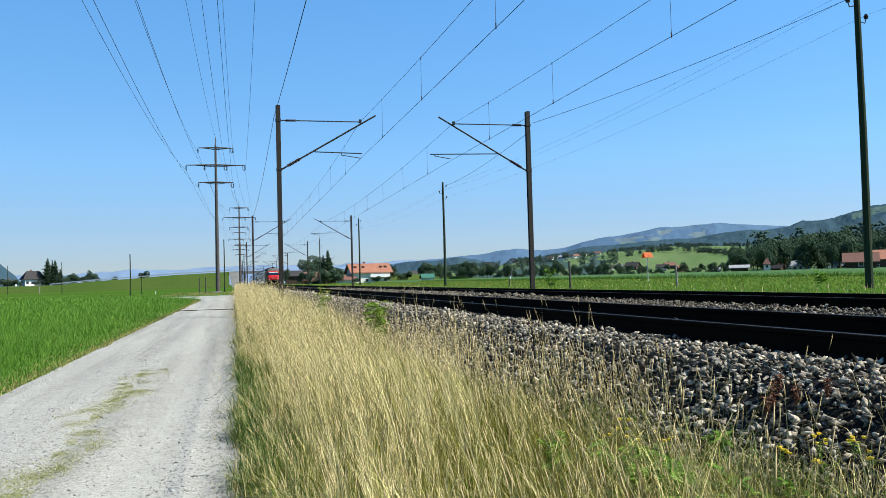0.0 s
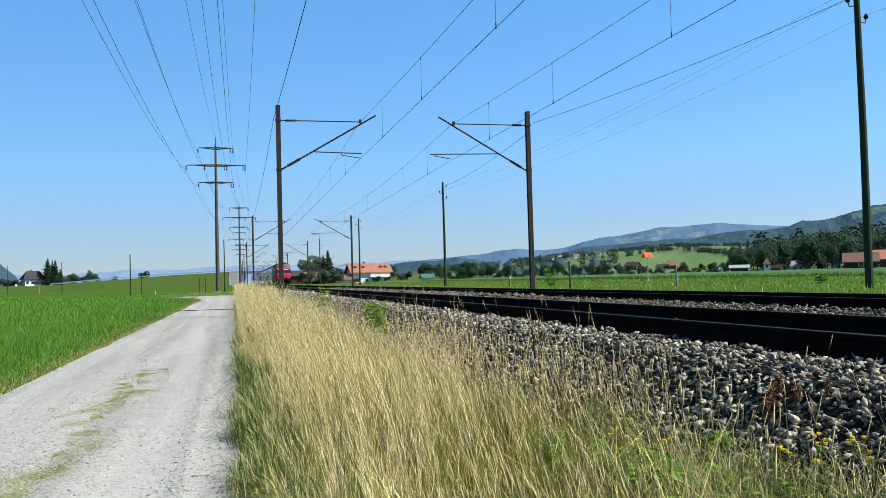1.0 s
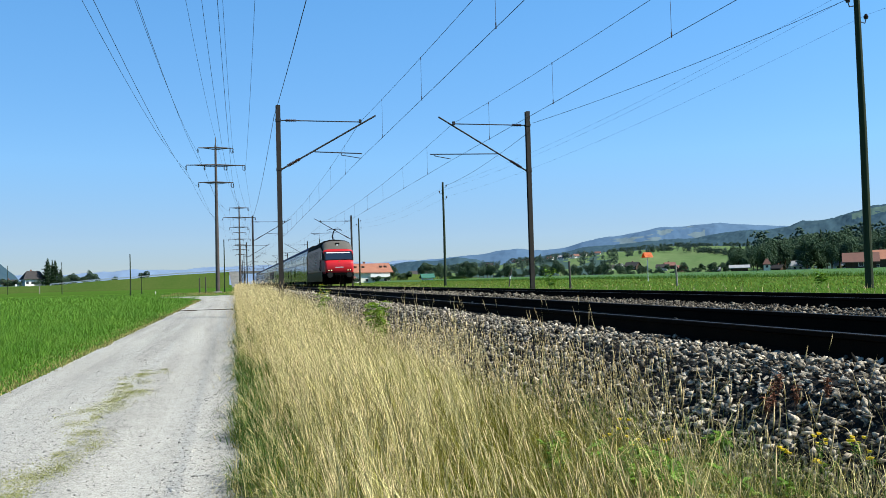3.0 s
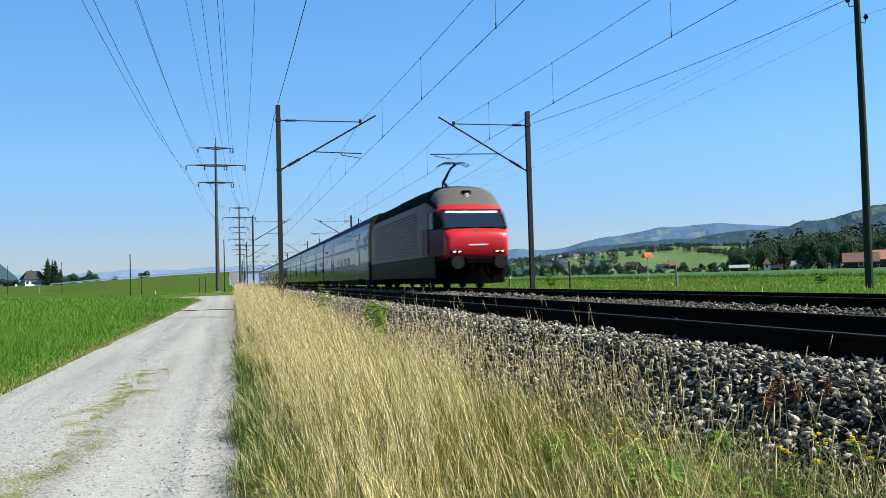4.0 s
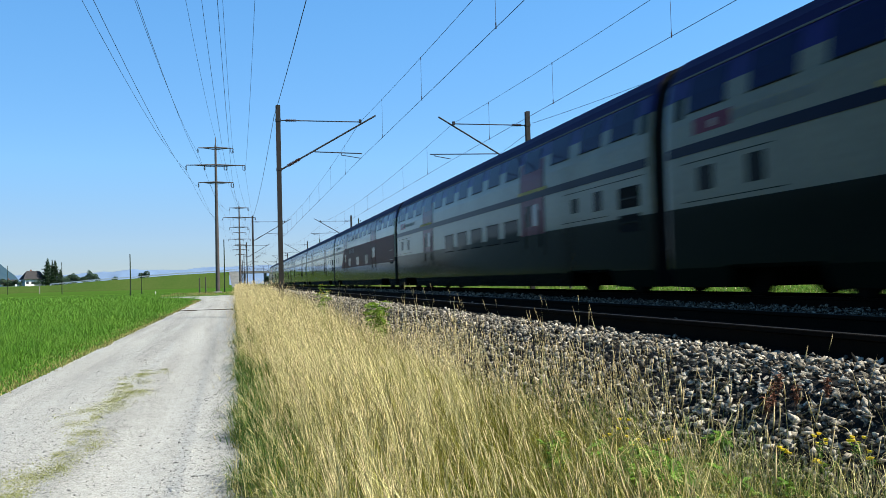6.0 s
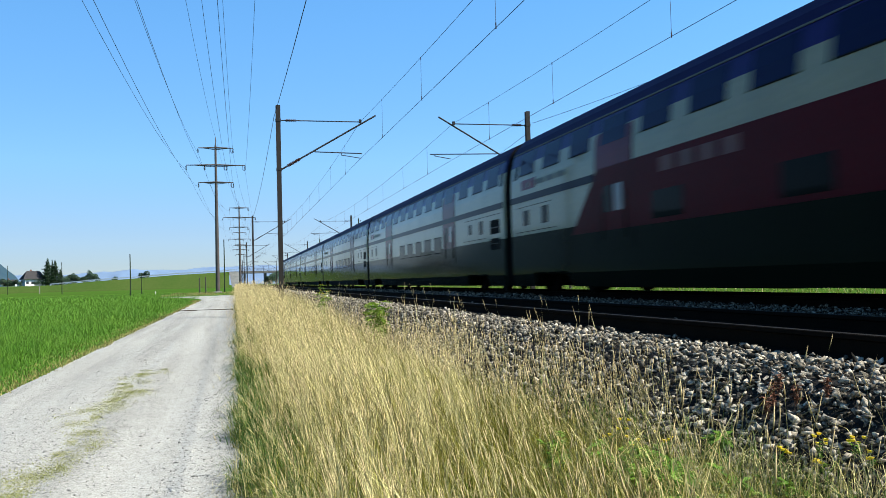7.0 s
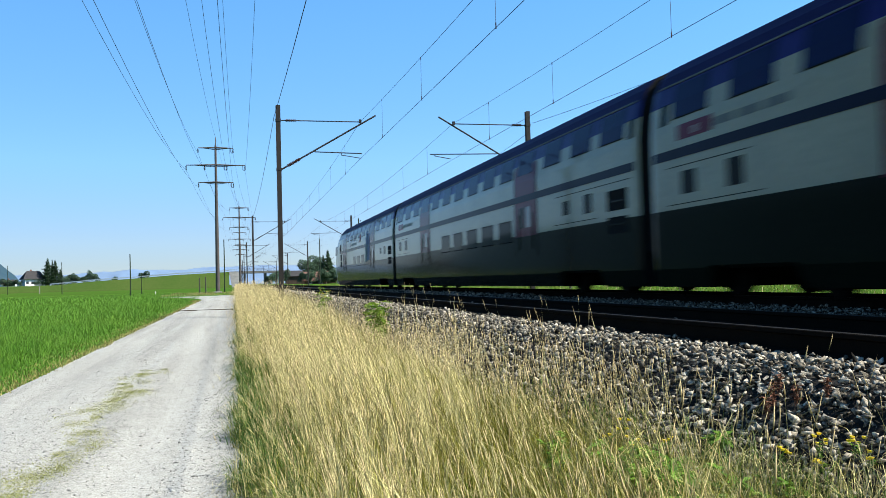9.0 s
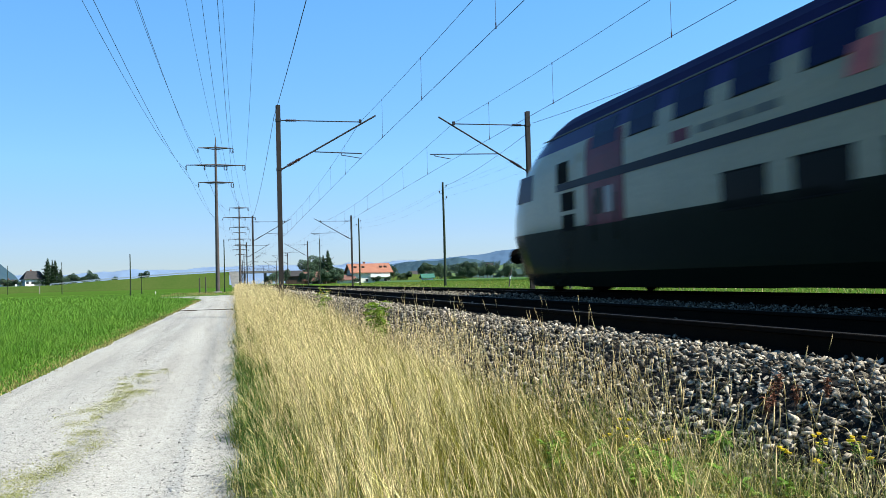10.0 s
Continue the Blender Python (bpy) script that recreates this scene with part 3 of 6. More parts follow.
def side_panel(bm, y0, y1, z0, z1, proud=0.008, side=-1, slant=0.0, depth=0.03, front_slant=None):
    """A thin raised panel that follows the bowed side of a coach."""
    zs = [z0] + [p[1] for p in SHELL if z0 + 0.01 < p[1] < z1 - 0.01] + [z1]
    outer, inner = [], []
    for z in zs:
        shift = slant * (z - z0)
        ends = (y0 + (shift if front_slant is None else front_slant * (z - z0)), y1 + shift)
        w = half_width(z)
        outer.append([bm.verts.new((side * (w + proud), y, z)) for y in ends])
        inner.append([bm.verts.new((side * (w - depth), y, z)) for y in ends])
    for rows in (outer, inner):
        for a, b in zip(rows, rows[1:]):
            bm.faces.new((a[0], a[1], b[1], b[0]))
    for k in (0, 1):
        for a, b, c, d in zip(outer, outer[1:], inner, inner[1:]):
            bm.faces.new((a[k], b[k], d[k], c[k]))
    for o, i in ((outer[0], inner[0]), (outer[-1], inner[-1])):
        bm.faces.new((o[0], o[1], i[1], i[0]))
    bmesh.ops.recalc_face_normals(bm, faces=bm.faces[:])
    return bm


def panel(name, material, parent, *spans, label="", **kw):
    bm = bmesh.new()
    for s in spans:
        side_panel(bm, *s, **kw)
    return part(name, bm, material, parent, label)


def bogie(parent, y, axle=2.5, radius=0.46, low=0.46):
    b = part("bogie", boxes((-1.15, -0.95, y - axle / 2 - 0.6, y + axle / 2 + 0.6, low, 0.76), (0.95, 1.15, y - axle / 2 - 0.6, y + axle / 2 + 0.6, low, 0.76),
                            (-1.0, 1.0, y - 0.3, y + 0.3, 0.42, 0.80), bevel=0.04), M["under"], parent, "grimy steel bogie frame")
    for dy in (-axle / 2, axle / 2):
        for s in (-1, 1):
            bm = tubes(((s * 0.68, y + dy, radius), (s * 0.81, y + dy, radius), radius, radius), ((s * 0.66, y + dy, radius), (s * 0.69, y + dy, radius), radius + 0.025, radius + 0.025),
                       ((s * 0.80, y + dy, radius), (s * 1.18, y + dy, radius), 0.13, 0.11), sides=20)
            part("wheel", bm, M["wheel"], b)
    return b


CAB_TIP = [(0.16, 1.65), (0.50, 1.05), (1.0, 0.48), (1.6, 0.30), (2.2, 0.40), (2.6, 0.62), (3.1, 1.15), (3.6, 1.9), (4.0, 2.7), (4.4, 3.5), (4.62, 4.2)]


def shell_mesh(parent, length, nose=False, luggage=False, paint="coach_light"):
    """The bowed body; a driving coach ends in a rounded cab that leans back above and below."""
    bm = bmesh.new()
    stations = [(0.25, 0.975), (0.40, 1.0), (2.1, 1.0), (2.25, 1.0), (4.45, 1.0), (4.6, 1.0), (9.0, 1.0), (18.0, 1.0), (length - 5.2, 1.0)]
    stations += [(None, f) for f in (0.0, 0.3, 0.55, 0.75, 0.9, 1.0)] if nose else [(length - 4.6, 1.0), (length - 4.45, 1.0), (length - 2.25, 1.0), (length - 2.1, 1.0), (length - 0.4, 1.0), (length - 0.25, 0.975)]
    levels = SHELL[:3] + [(1.39, 2.2)] + SHELL[3:]
    rings = []
    for y, f in stations:
        ring = []
        for side in (-1, 1):
            for x, z in levels if side < 0 else levels[-2::-1]:
                if y is None:
                    tip = length - float(np.interp(z, [q[0] for q in CAB_TIP], [q[1] for q in CAB_TIP]))
                    yy, w = tip - 2.3 * (1 - f), x * (1 - 0.24 * f ** 3.5)
                else:
                    yy, w = y, x * f
                over_bogie = y is not None and (2.2 < y < 4.5 or length - 4.5 < y < length - 2.2)
                ring.append(bm.verts.new((side * w, yy, z + (0.32 if z < 0.2 else 0.04 if z < 0.6 else 0.0) * over_bogie)))
        rings.append(ring)
    n = len(rings[0])
    for a, b in zip(rings, rings[1:]):
        for k in range(n):
            fc = bm.faces.new((a[k], b[k], b[(k + 1) % n], a[(k + 1) % n]))
            z = fc.calc_center_median().z
            fc.material_index = 0 if z < 1.58 or k == n - 1 else 1 if z < 3.6 else 2 if z < 4.0 else 3
    fc = bm.faces.new(rings[0])
    fc.material_index = 4 if luggage else 6
    if nose:
        for k in range(n // 2):
            q = rings[-1]
            ids = [q[k], q[k + 1], q[n - 2 - k], q[n - 1 - k]]
            fc = bm.faces.new(list(dict.fromkeys(ids)))
            z = fc.calc_center_median().z
            fc.material_index = 0 if z < 1.58 else 5 if 2.3 < z < 3.5 else 1 if z < 3.5 else 2
    else:
        bm.faces.new(rings[-1]).material_index = 4 if luggage else 6
    bmesh.ops.recalc_face_normals(bm, faces=bm.faces[:])
    return part("body_shell", bm, [M["coach_dark"], M[paint], M["coach_blue"], M["coach_roof"], M["coach_end"], M["screen"], M["black"]], parent,
                "light grey and anthracite body with a dark blue roof band")


def red_door(thing, y0, y1):
    d = panel("door", M["coach_red"], thing, (y0, y1, 1.56, 3.58), label="red door with a small window")
    panel("door_foot", M["coach_dark"], d, (y0, y1, 0.98, 1.56), label="dark lower door panel")
    m = (y0 + y1) / 2
    panel("door_window", M["door_glass"], d, (m - 0.42, m - 0.02, 1.80, 2.38), proud=0.014)
    panel("door_window", M["lower_glass"], d, (m + 0.10, m + 0.50, 1.80, 2.38), proud=0.014)
    for y in (m - 0.56, m + 0.53):
        panel("handrail", M["coach_dark"], d, (y, y + 0.03, 1.2, 2.2), proud=0.03)
    for y, z in ((m - 0.012, 2.6), (y0 - 0.03, 3.5), (y1 + 0.006, 3.5)):
        panel("seam", M["black"], d, (y, y + 0.024, 1.0, z), proud=0.011)
    panel("door_glass_above", M["coach_glass"], d, (m - 0.62, m + 0.62, 3.30, 3.88), proud=0.014)
    return d


def coach(kind, label):
    thing = empty("double_deck_coach", (0, 0, 0))
    tagged(thing, label, "railway coach", "coaches of the train")
    nose = 2.9 if kind == "driving" else 0.0
    # first-class and luggage coaches have darker greys than the rest
    shell_mesh(thing, COACH, nose > 0, kind == "luggage", {"first": "coach_first", "luggage": "coach_luggage"}.get(kind, "coach_light"))
    panel("waist_stripe", M["navy"], thing, (20.6 if kind == "restaurant" else 0.42, COACH - 0.42 - nose * 1.4, 2.54, 2.72), proud=0.016, label="dark blue stripe along the waist")
    part("roof_seam", boxes((-1.262, -1.235, 0.5, COACH - 0.5 - nose, 3.965, 3.995)), M["lettering"], thing, "thin grey gutter strip")
    part("underframe", boxes((-1.2, 1.2, 5.2, 12.6, 0.15, 0.62), (-1.2, 1.2, 14.0, 21.5, 0.14, 0.62), (-0.9, 0.9, 0.3, COACH - 0.3 - nose * 0.3, 0.55, 0.95), bevel=0.03), M["under"], thing)
    for y in (3.35, COACH - 3.35 - nose * 0.25):
        bogie(thing, y)
    if kind != "driving":
        bm, loops = bmesh.new(), []
        for k in range(13):
            y, out = COACH - 0.30 + 0.05 * k, 0.07 * (k % 2)
            loops.append([bm.verts.new((x, y, z)) for x, z in ((-1.16 - out, 0.92 - out), (-1.16 - out, 3.85), (-0.88, 4.32 + out), (0.88, 4.32 + out), (1.16 + out, 3.85), (1.16 + out, 0.92 - out))])
        for a, b in zip(loops, loops[1:]):
            for k in range(6):
                bm.faces.new((a[k], a[(k + 1) % 6], b[(k + 1) % 6], b[k]))
        bm.faces.new(loops[0][::-1])
        bm.faces.new(loops[-1])
        part("gangway_bellows", bm, M["black"], thing, "black ribbed gangway bellows")
    # lower deck
    lower = {"luggage": [8.85, 10.8, 12.9, 15.0], "driving": [8.25, 10.10, 11.95, 13.8], "restaurant": []}.get(kind, [8.20 + 1.82 * k for k in range(5)])
    for y in lower:
        w = panel("lower_window", M["lower_glass"], thing, (y, y + 1.22, 1.47, 2.06))
        panel("window_frame", M["black"], w, (y - 0.03, y + 1.25, 1.44, 1.47), (y - 0.03, y + 1.25, 2.06, 2.09), proud=0.012)
    # upper deck
    upper = [0.90 if k == 0 else 0.73 + 1.83 * k for k in range(14)]
    for y in upper:
        if (kind == "luggage" and y < 8) or (nose and y > 18.4) or 6.0 < y + 0.6 < 7.8 or 18.9 < y + 0.6 < 20.6:
            continue
        w = panel("upper_window", M["coach_glass"], thing, (y, y + 1.17, 3.30, 3.92))
        panel("window_frame", M["black"], w, (y - 0.025, y + 1.195, 3.275, 3.30), proud=0.012)
    if kind == "luggage":
        panel("luggage_window", M["coach_glass"], thing, (1.2, 2.5, 2.38, 3.22), proud=0.014)
        d = panel("luggage_door", M["coach_luggage"], thing, (4.20, 5.93, 1.46, 3.45), proud=0.03, label="light grey sliding luggage door")
        panel("door_window", M["coach_glass"], d, (4.62, 5.60, 2.38, 3.17), proud=0.04)
        panel("door_rail", M["coach_dark"], d, (4.0, 7.4, 3.47, 3.53), proud=0.03)
        panel("end_window", M["lower_glass"], thing, (0.48, 0.78, 3.0, 3.45))
    else:
        red_door(thing, 6.10, 7.85)
        for z0, z1 in ((1.80, 2.24), (1.30, 1.66)):
            h = panel("louvre", M["black"], thing, (0.78, 1.72, z0, z1), label="black ventilation louvre")
            panel("louvre_bar", M["coach_dark"], h, (0.80, 1.70, z0 + 0.18, z0 + 0.21), proud=0.02)
        panel("small_window", M["lower_glass"], thing, (2.55, 2.98, 1.86, 2.30))
        panel("small_hatch", M["coach_dark"], thing, (3.86, 4.26, 1.92, 2.26), proud=0.004)
    if kind == "driving":
        red_door(thing, 18.62, 20.48)
        for q in ((21.55, 22.28, 2.73, 3.25), (21.2, 22.03, 2.02, 2.47), (21.22, 22.0, 1.53, 1.92)):
            panel("louvre", M["black"], thing, q, label="black ventilation louvre")
        panel("cab_side_window", M["coach_glass"], thing, (24.1, 25.35, 2.50, 3.20), proud=0.004, slant=-0.50, depth=0.35, front_slant=-0.1)
        for name, y0, y1, z0, z1 in (("pale_blue", 7.95, 8.75, 1.7, 3.3), ("teal", 8.75, 9.6, 1.62, 2.7), ("pale_blue", 8.75, 9.2, 2.7, 3.5), ("pink", 11.5, 12.0, 2.98, 3.42)):
            panel("coloured_sticker", M[name], thing, (y0, y1, z0, z1), proud=0.018, slant=-0.2)
        part("buffer", tubes(((-0.88, COACH - 0.5, 1.05), (-0.88, COACH + 0.1, 1.05), 0.10, 0.10), ((-0.88, COACH + 0.1, 1.05), (-0.88, COACH + 0.16, 1.05), 0.24, 0.24), sides=14), M["under"], thing)
        part("buffer", tubes(((0.88, COACH - 0.5, 1.05), (0.88, COACH + 0.1, 1.05), 0.10, 0.10), ((0.88, COACH + 0.1, 1.05), (0.88, COACH + 0.16, 1.05), 0.24, 0.24), sides=14), M["under"], thing)
    else:
        red_door(thing, 18.75, 20.50)
        panel("small_window", M["lower_glass"], thing, (23.5, 23.95, 1.84, 2.30))
        panel("small_window", M["lower_glass"], thing, (24.93, 25.40, 1.86, 2.28))
        panel("red_mark", M["coach_red"], thing, (24.36, 25.49, 2.86, 3.14), proud=0.006)
        panel("white_mark", M["pale_mark"], thing, (24.80, 24.98, 2.92, 3.05), proud=0.012)
        for k in range(3):
            panel("lettering", M["lettering"], thing, (22.3 + 0.72 * k, 22.86 + 0.72 * k, 2.92, 3.06), proud=0.005)
        for y0, y1, z in ((23.3, 25.9, 2.38), (23.0, 25.9, 1.68), (0.6, 4.7, 2.40), (2.3, 4.9, 1.70)):
            panel("seam", M["coach_dark"], thing, (y0, y1, z, z + 0.016), proud=0.005)
        panel("end_window", M["lower_glass"], thing, (25.86, 26.14, 3.22, 3.62))
        if kind != "luggage":
            panel("end_window", M["lower_glass"], thing, (0.44, 0.68, 3.22, 3.62))
    if kind == "driving":
        panel("red_mark", M["coach_red"], thing, (16.0, 16.6, 2.84, 3.06), proud=0.006)
        for k in range(3):
            panel("lettering", M["lettering"], thing, (13.45 + 0.80 * k, 14.1 + 0.80 * k, 2.88, 3.02), proud=0.005)
    if kind == "restaurant":
        panel("red_side", M["diner_red"], thing, (0.45, 21.95, 1.40, 2.79), proud=0.010, slant=-1.1, front_slant=0.0, label="red painted lower side with a slanting end")
        for k in range(4):
            panel("lettering", M["faded_red"], thing, (15.0 + 0.70 * k, 15.5 + 0.70 * k, 2.38, 2.66), proud=0.014)
        for y in (9.1, 12.85, 16.8):
            panel("lower_window", M["lower_glass"], thing, (y, y + 1.15, 1.50, 2.04), proud=0.016)
    if kind == "first":
        for y0, y1 in ((5.9, 8.05), (18.95, 21.05)):
            panel("yellow_line", M["yellow"], thing, (y0, y1, 2.70, 2.80), proud=0.016, label="yellow line over the door")
    return thing


def loco_section(y):
    """Half width and roof height of the locomotive y metres from its front."""
    ys = [0.0, 0.06, 0.16, 0.34, 1.00, 1.14, 1.32, 1.6, 2.1, 2.8, 9.25]
    y = min(y, 18.5 - y)
    return (float(np.interp(y, ys, [1.14, 1.24, 1.29, 1.33, 1.385, 1.40, 1.41, 1.43, 1.46, 1.48, 1.48])),
            float(np.interp(y, ys, [1.98, 2.20, 2.33, 2.44, 3.24, 3.46, 3.72, 4.0, 4.26, 4.38, 4.40])))


def locomotive():
    thing = empty("locomotive")
    tagged(thing, "red electric locomotive with grey roof and lit headlamps", "locomotive")
    bm = bmesh.new()
    stations = [0.0, 0.06, 0.16, 0.34, 0.67, 1.00, 1.14, 1.32, 1.6, 2.1, 2.8, 5.0, 9.25]
    stations += [18.5 - s for s in stations[-2::-1]]
    rings = []
    for y in stations:
        w, top = loco_section(y)
        zs = min(float(np.interp(min(y, 18.5 - y), [1.3, 2.1, 2.8], [3.25, 3.50, 3.66])), top - 0.14)
        low = 1.16 + 0.10 * max(0.0, 1 - min(y, 18.5 - y) / 0.2)
        prof = [(w * 0.955, low), (w, low + 0.2), (w, 0.5 * (1.36 + zs)), (w * 0.99, zs), (w * 0.955, zs + 0.34 * (top - zs)), (w * 0.85, zs + 0.68 * (top - zs)), (w * 0.62, zs + 0.91 * (top - zs)), (w * 0.3, zs + 0.985 * (top - zs)), (0.0, top)]
        pts = [(-x, z) for x, z in prof] + prof[-2::-1]
        rings.append([bm.verts.new((x, y, z)) for x, z in pts])
    n = len(rings[0])
    for a, b in zip(rings, rings[1:]):
        for k in range(n):
            fc = bm.faces.new((a[k], b[k], b[(k + 1) % n], a[(k + 1) % n]))
            c = fc.calc_center_median()
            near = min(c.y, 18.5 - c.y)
            # flanks get the red that has their shade painted in
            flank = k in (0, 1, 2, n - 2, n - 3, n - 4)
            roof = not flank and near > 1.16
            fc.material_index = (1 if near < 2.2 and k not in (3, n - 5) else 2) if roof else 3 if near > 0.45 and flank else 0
    bm.faces.new(rings[0])
    bm.faces.new(rings[-1])
    bmesh.ops.recalc_face_normals(bm, faces=bm.faces[:])
    for fc in bm.faces:
        fc.smooth = min(fc.calc_center_median().y, 18.5 - fc.calc_center_median().y) < 2.9 and fc.material_index != 3
    part("body_shell", bm, [M["loco_red"], M["loco_roof"], M["loco_top"], M["loco_side"]], thing, "glossy red front, sides in a red with shade painted in, grey roof")
    # windscreen on the sloping front
    slope = Vector((0, 0.66, 0.80)).normalized()
    out = Vector((0, -0.80, 0.66)).normalized()

    def front_panel(name, x0, x1, s0, s1, lift, material, label=""):
        bm = bmesh.new()
        base = Vector((0, 0.34, 2.44)) + out * 0.015
        quad = []
        for lf in (-0.03, lift):
            for x, s in ((x0, s0), (x1, s0), (x1 * 0.97, s1), (x0 * 0.97, s1)):
                quad.append(bm.verts.new(base + Vector((x, 0, 0)) + slope * s + out * lf))
        for ids in ((0, 1, 2, 3), (4, 5, 6, 7), (0, 1, 5, 4), (1, 2, 6, 5), (2, 3, 7, 6), (3, 0, 4, 7)):
            bm.faces.new([quad[i] for i in ids])
        bmesh.ops.recalc_face_normals(bm, faces=bm.faces[:])
        return part(name, bm, material, thing, label)

    front_panel("windscreen_surround", -1.32, 1.32, -0.06, 1.0, 0.01, M["black"])
    front_panel("windscreen", -1.22, 1.22, 0.0, 0.95, 0.018, M["screen"], "dark sloping windscreen")
    front_panel("sun_blind", -1.10, 1.10, 0.78, 0.89, 0.024, M["visor"], "pale rolled sun blind behind the windscreen")
    for s in (-1, 1):
        front_panel("wiper", s * 0.5 - 0.3, s * 0.5 + 0.3, -0.03, 0.0, 0.05, M["black"])
        hl = part("headlamp_housing", boxes((s * 0.88 - 0.26, s * 0.88 + 0.26, -0.02, 0.18, 1.40, 1.54), bevel=0.03), M["black"], thing)
        for dx in (-0.11, 0.11):
            part("headlamp", tubes(((s * 0.88 + dx, -0.04, 1.475), (s * 0.88 + dx, 0.05, 1.475), 0.038, 0.038), sides=14), M["lamp"], hl, "lit round headlamp")
        part("buffer", tubes(((s * 0.88, -0.05, 1.05), (s * 0.88, 0.5, 1.05), 0.11, 0.11), ((s * 0.88, -0.12, 1.05), (s * 0.88, -0.04, 1.05), 0.26, 0.26), sides=16), M["buffer_steel"], thing, "large round buffer")
        corner = bmesh.new()
        loops = []
        for y, z0, z1 in ((0.42, 2.40, 2.50), (1.02, 2.42, 3.12), (1.44, 2.42, 3.20)):
            w = loco_section(y)[0]
            loops.append([corner.verts.new((s * x, y, z)) for x, z in ((w - 0.06, z0), (w + 0.012, z0), (w + 0.010, z1), (w - 0.06, z1))])
        for a, b in zip(loops, loops[1:]):
            for k in range(4):
                corner.faces.new((a[k], a[(k + 1) % 4], b[(k + 1) % 4], b[k]))
        corner.faces.new(loops[0])
        corner.faces.new(loops[-1])
        bmesh.ops.recalc_face_normals(corner, faces=corner.faces[:])
        part("corner_panel", corner, M["black"], thing, "black panel wrapping the cab corner")
        part("side_window", boxes((s * 1.445 - 0.03, s * 1.445 + 0.02, 1.46, 2.20, 2.45, 3.14), bevel=0.015), M["lower_glass"], thing)
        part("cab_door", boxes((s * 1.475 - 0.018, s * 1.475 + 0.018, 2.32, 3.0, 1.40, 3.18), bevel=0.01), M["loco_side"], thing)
        for y in (2.25, 3.07):
            part("handrail", tubes(((s * 1.53, y, 1.45), (s * 1.53, y, 2.5), 0.018)), M["under"], thing)
        part("side_skirt", boxes((s * 1.44 - 0.03, s * 1.44 + 0.03, 1.3, 17.2, 0.46, 1.34), bevel=0.02), M["loco_skirt"], thing, "dark grey lower skirt")
        for k in range(14):
            z = 1.58 + 0.135 * k
            part("louvre_slat", boxes((s * 1.483 - 0.02, s * 1.483 + 0.010, 4.6, 16.2, z, z + 0.035)), M["louvre"], thing)
        for k in range(3):
            z = 2.14 + 0.27 * k
            part("lettering_bar", boxes((s * 1.482 - 0.01, s * 1.482 + 0.024, 6.2 + 0.1 * k, 7.9 - 0.2 * (k % 2), z, z + 0.07)), M["lettering"], thing)
    part("top_lamp", tubes(((0, 1.36, 3.84), (0, 1.62, 3.88), 0.09, 0.09), sides=14), M["visor"], thing, "roof headlamp in a dark recess")
    part("lamp_recess", boxes((-0.20, 0.20, 1.46, 2.0, 3.74, 4.06), bevel=0.05), M["under"], thing)
    part("front_mark", boxes((-0.38, 0.38, -0.02, 0.05, 1.71, 1.77)), M["visor"], thing, "pale front plate")
    part("emblem", tubes(((0, 0.26, 2.30), (0, 0.08, 2.28), 0.06, 0.06), sides=10), M["yellow"], thing)
    part("front_apron", boxes((-1.25, 1.25, 0.05, 1.3, 0.85, 1.36), (-0.55, 0.55, -0.10, 0.3, 0.95, 1.25), bevel=0.06), M["under"], thing)
    part("coupling_hook", tubes(((0, -0.35, 1.02), (0, 0.2, 1.02), 0.06, 0.08), ((0, -0.35, 1.02), (0, -0.30, 0.62), 0.04, 0.04), ((0.30, -0.12, 1.0), (0.34, -0.16, 0.55), 0.035, 0.035), ((-0.30, -0.12, 1.0), (-0.34, -0.16, 0.55), 0.035, 0.035)), M["under"], thing)
    bm = bmesh.new()
    v = [bm.verts.new(p) for p in ((-1.2, 0.45, 0.85), (0, 0.02, 0.85), (1.2, 0.45, 0.85), (-1.15, 0.30, 0.22), (0, -0.12, 0.20), (1.15, 0.30, 0.22))]
    bm.faces.new((v[0], v[1], v[4], v[3]))
    bm.faces.new((v[1], v[2], v[5], v[4]))
    bmesh.ops.solidify(bm, geom=bm.faces[:], thickness=0.04)
    part("snow_plough", bm, M["under"], thing, "black snow plough")
    part("underframe", boxes((-1.2, 1.2, 7.2, 11.4, 0.30, 0.95), (-1.25, 1.25, 1.2, 17.3, 0.78, 1.25), (-1.0, 1.0, 5.6, 12.9, 0.20, 0.9), bevel=0.04), M["under"], thing)
    for y in (3.75, 14.75):
        bogie(thing, y, 2.8, 0.55, 0.20)
    part("roof_equipment", boxes((-0.75, 0.75, 6.2, 12.2, 4.20, 4.46), (-0.6, 0.6, 13.5, 15.6, 4.20, 4.46), bevel=0.05), M["loco_top"], thing)
    arm = part("pantograph", boxes((-0.5, 0.5, 4.0, 5.5, 4.40, 4.47), bevel=0.02), M["under"], thing, "raised single-arm pantograph")
    part("lower_arm", tubes(((0, 4.45, 4.44), (0, 5.30, 4.84), 0.07, 0.06)), M["under"], arm)
    part("upper_arm", tubes(((0, 5.30, 4.84), (0, 3.95, 5.30), 0.065, 0.05), ((0, 3.95, 5.30), (0.1, 3.45, 5.40), 0.05, 0.045)), M["under"], arm)
    part("guide_rod", tubes(((0.16, 4.75, 4.45), (0.12, 5.25, 4.76), 0.02)), M["under"], arm)
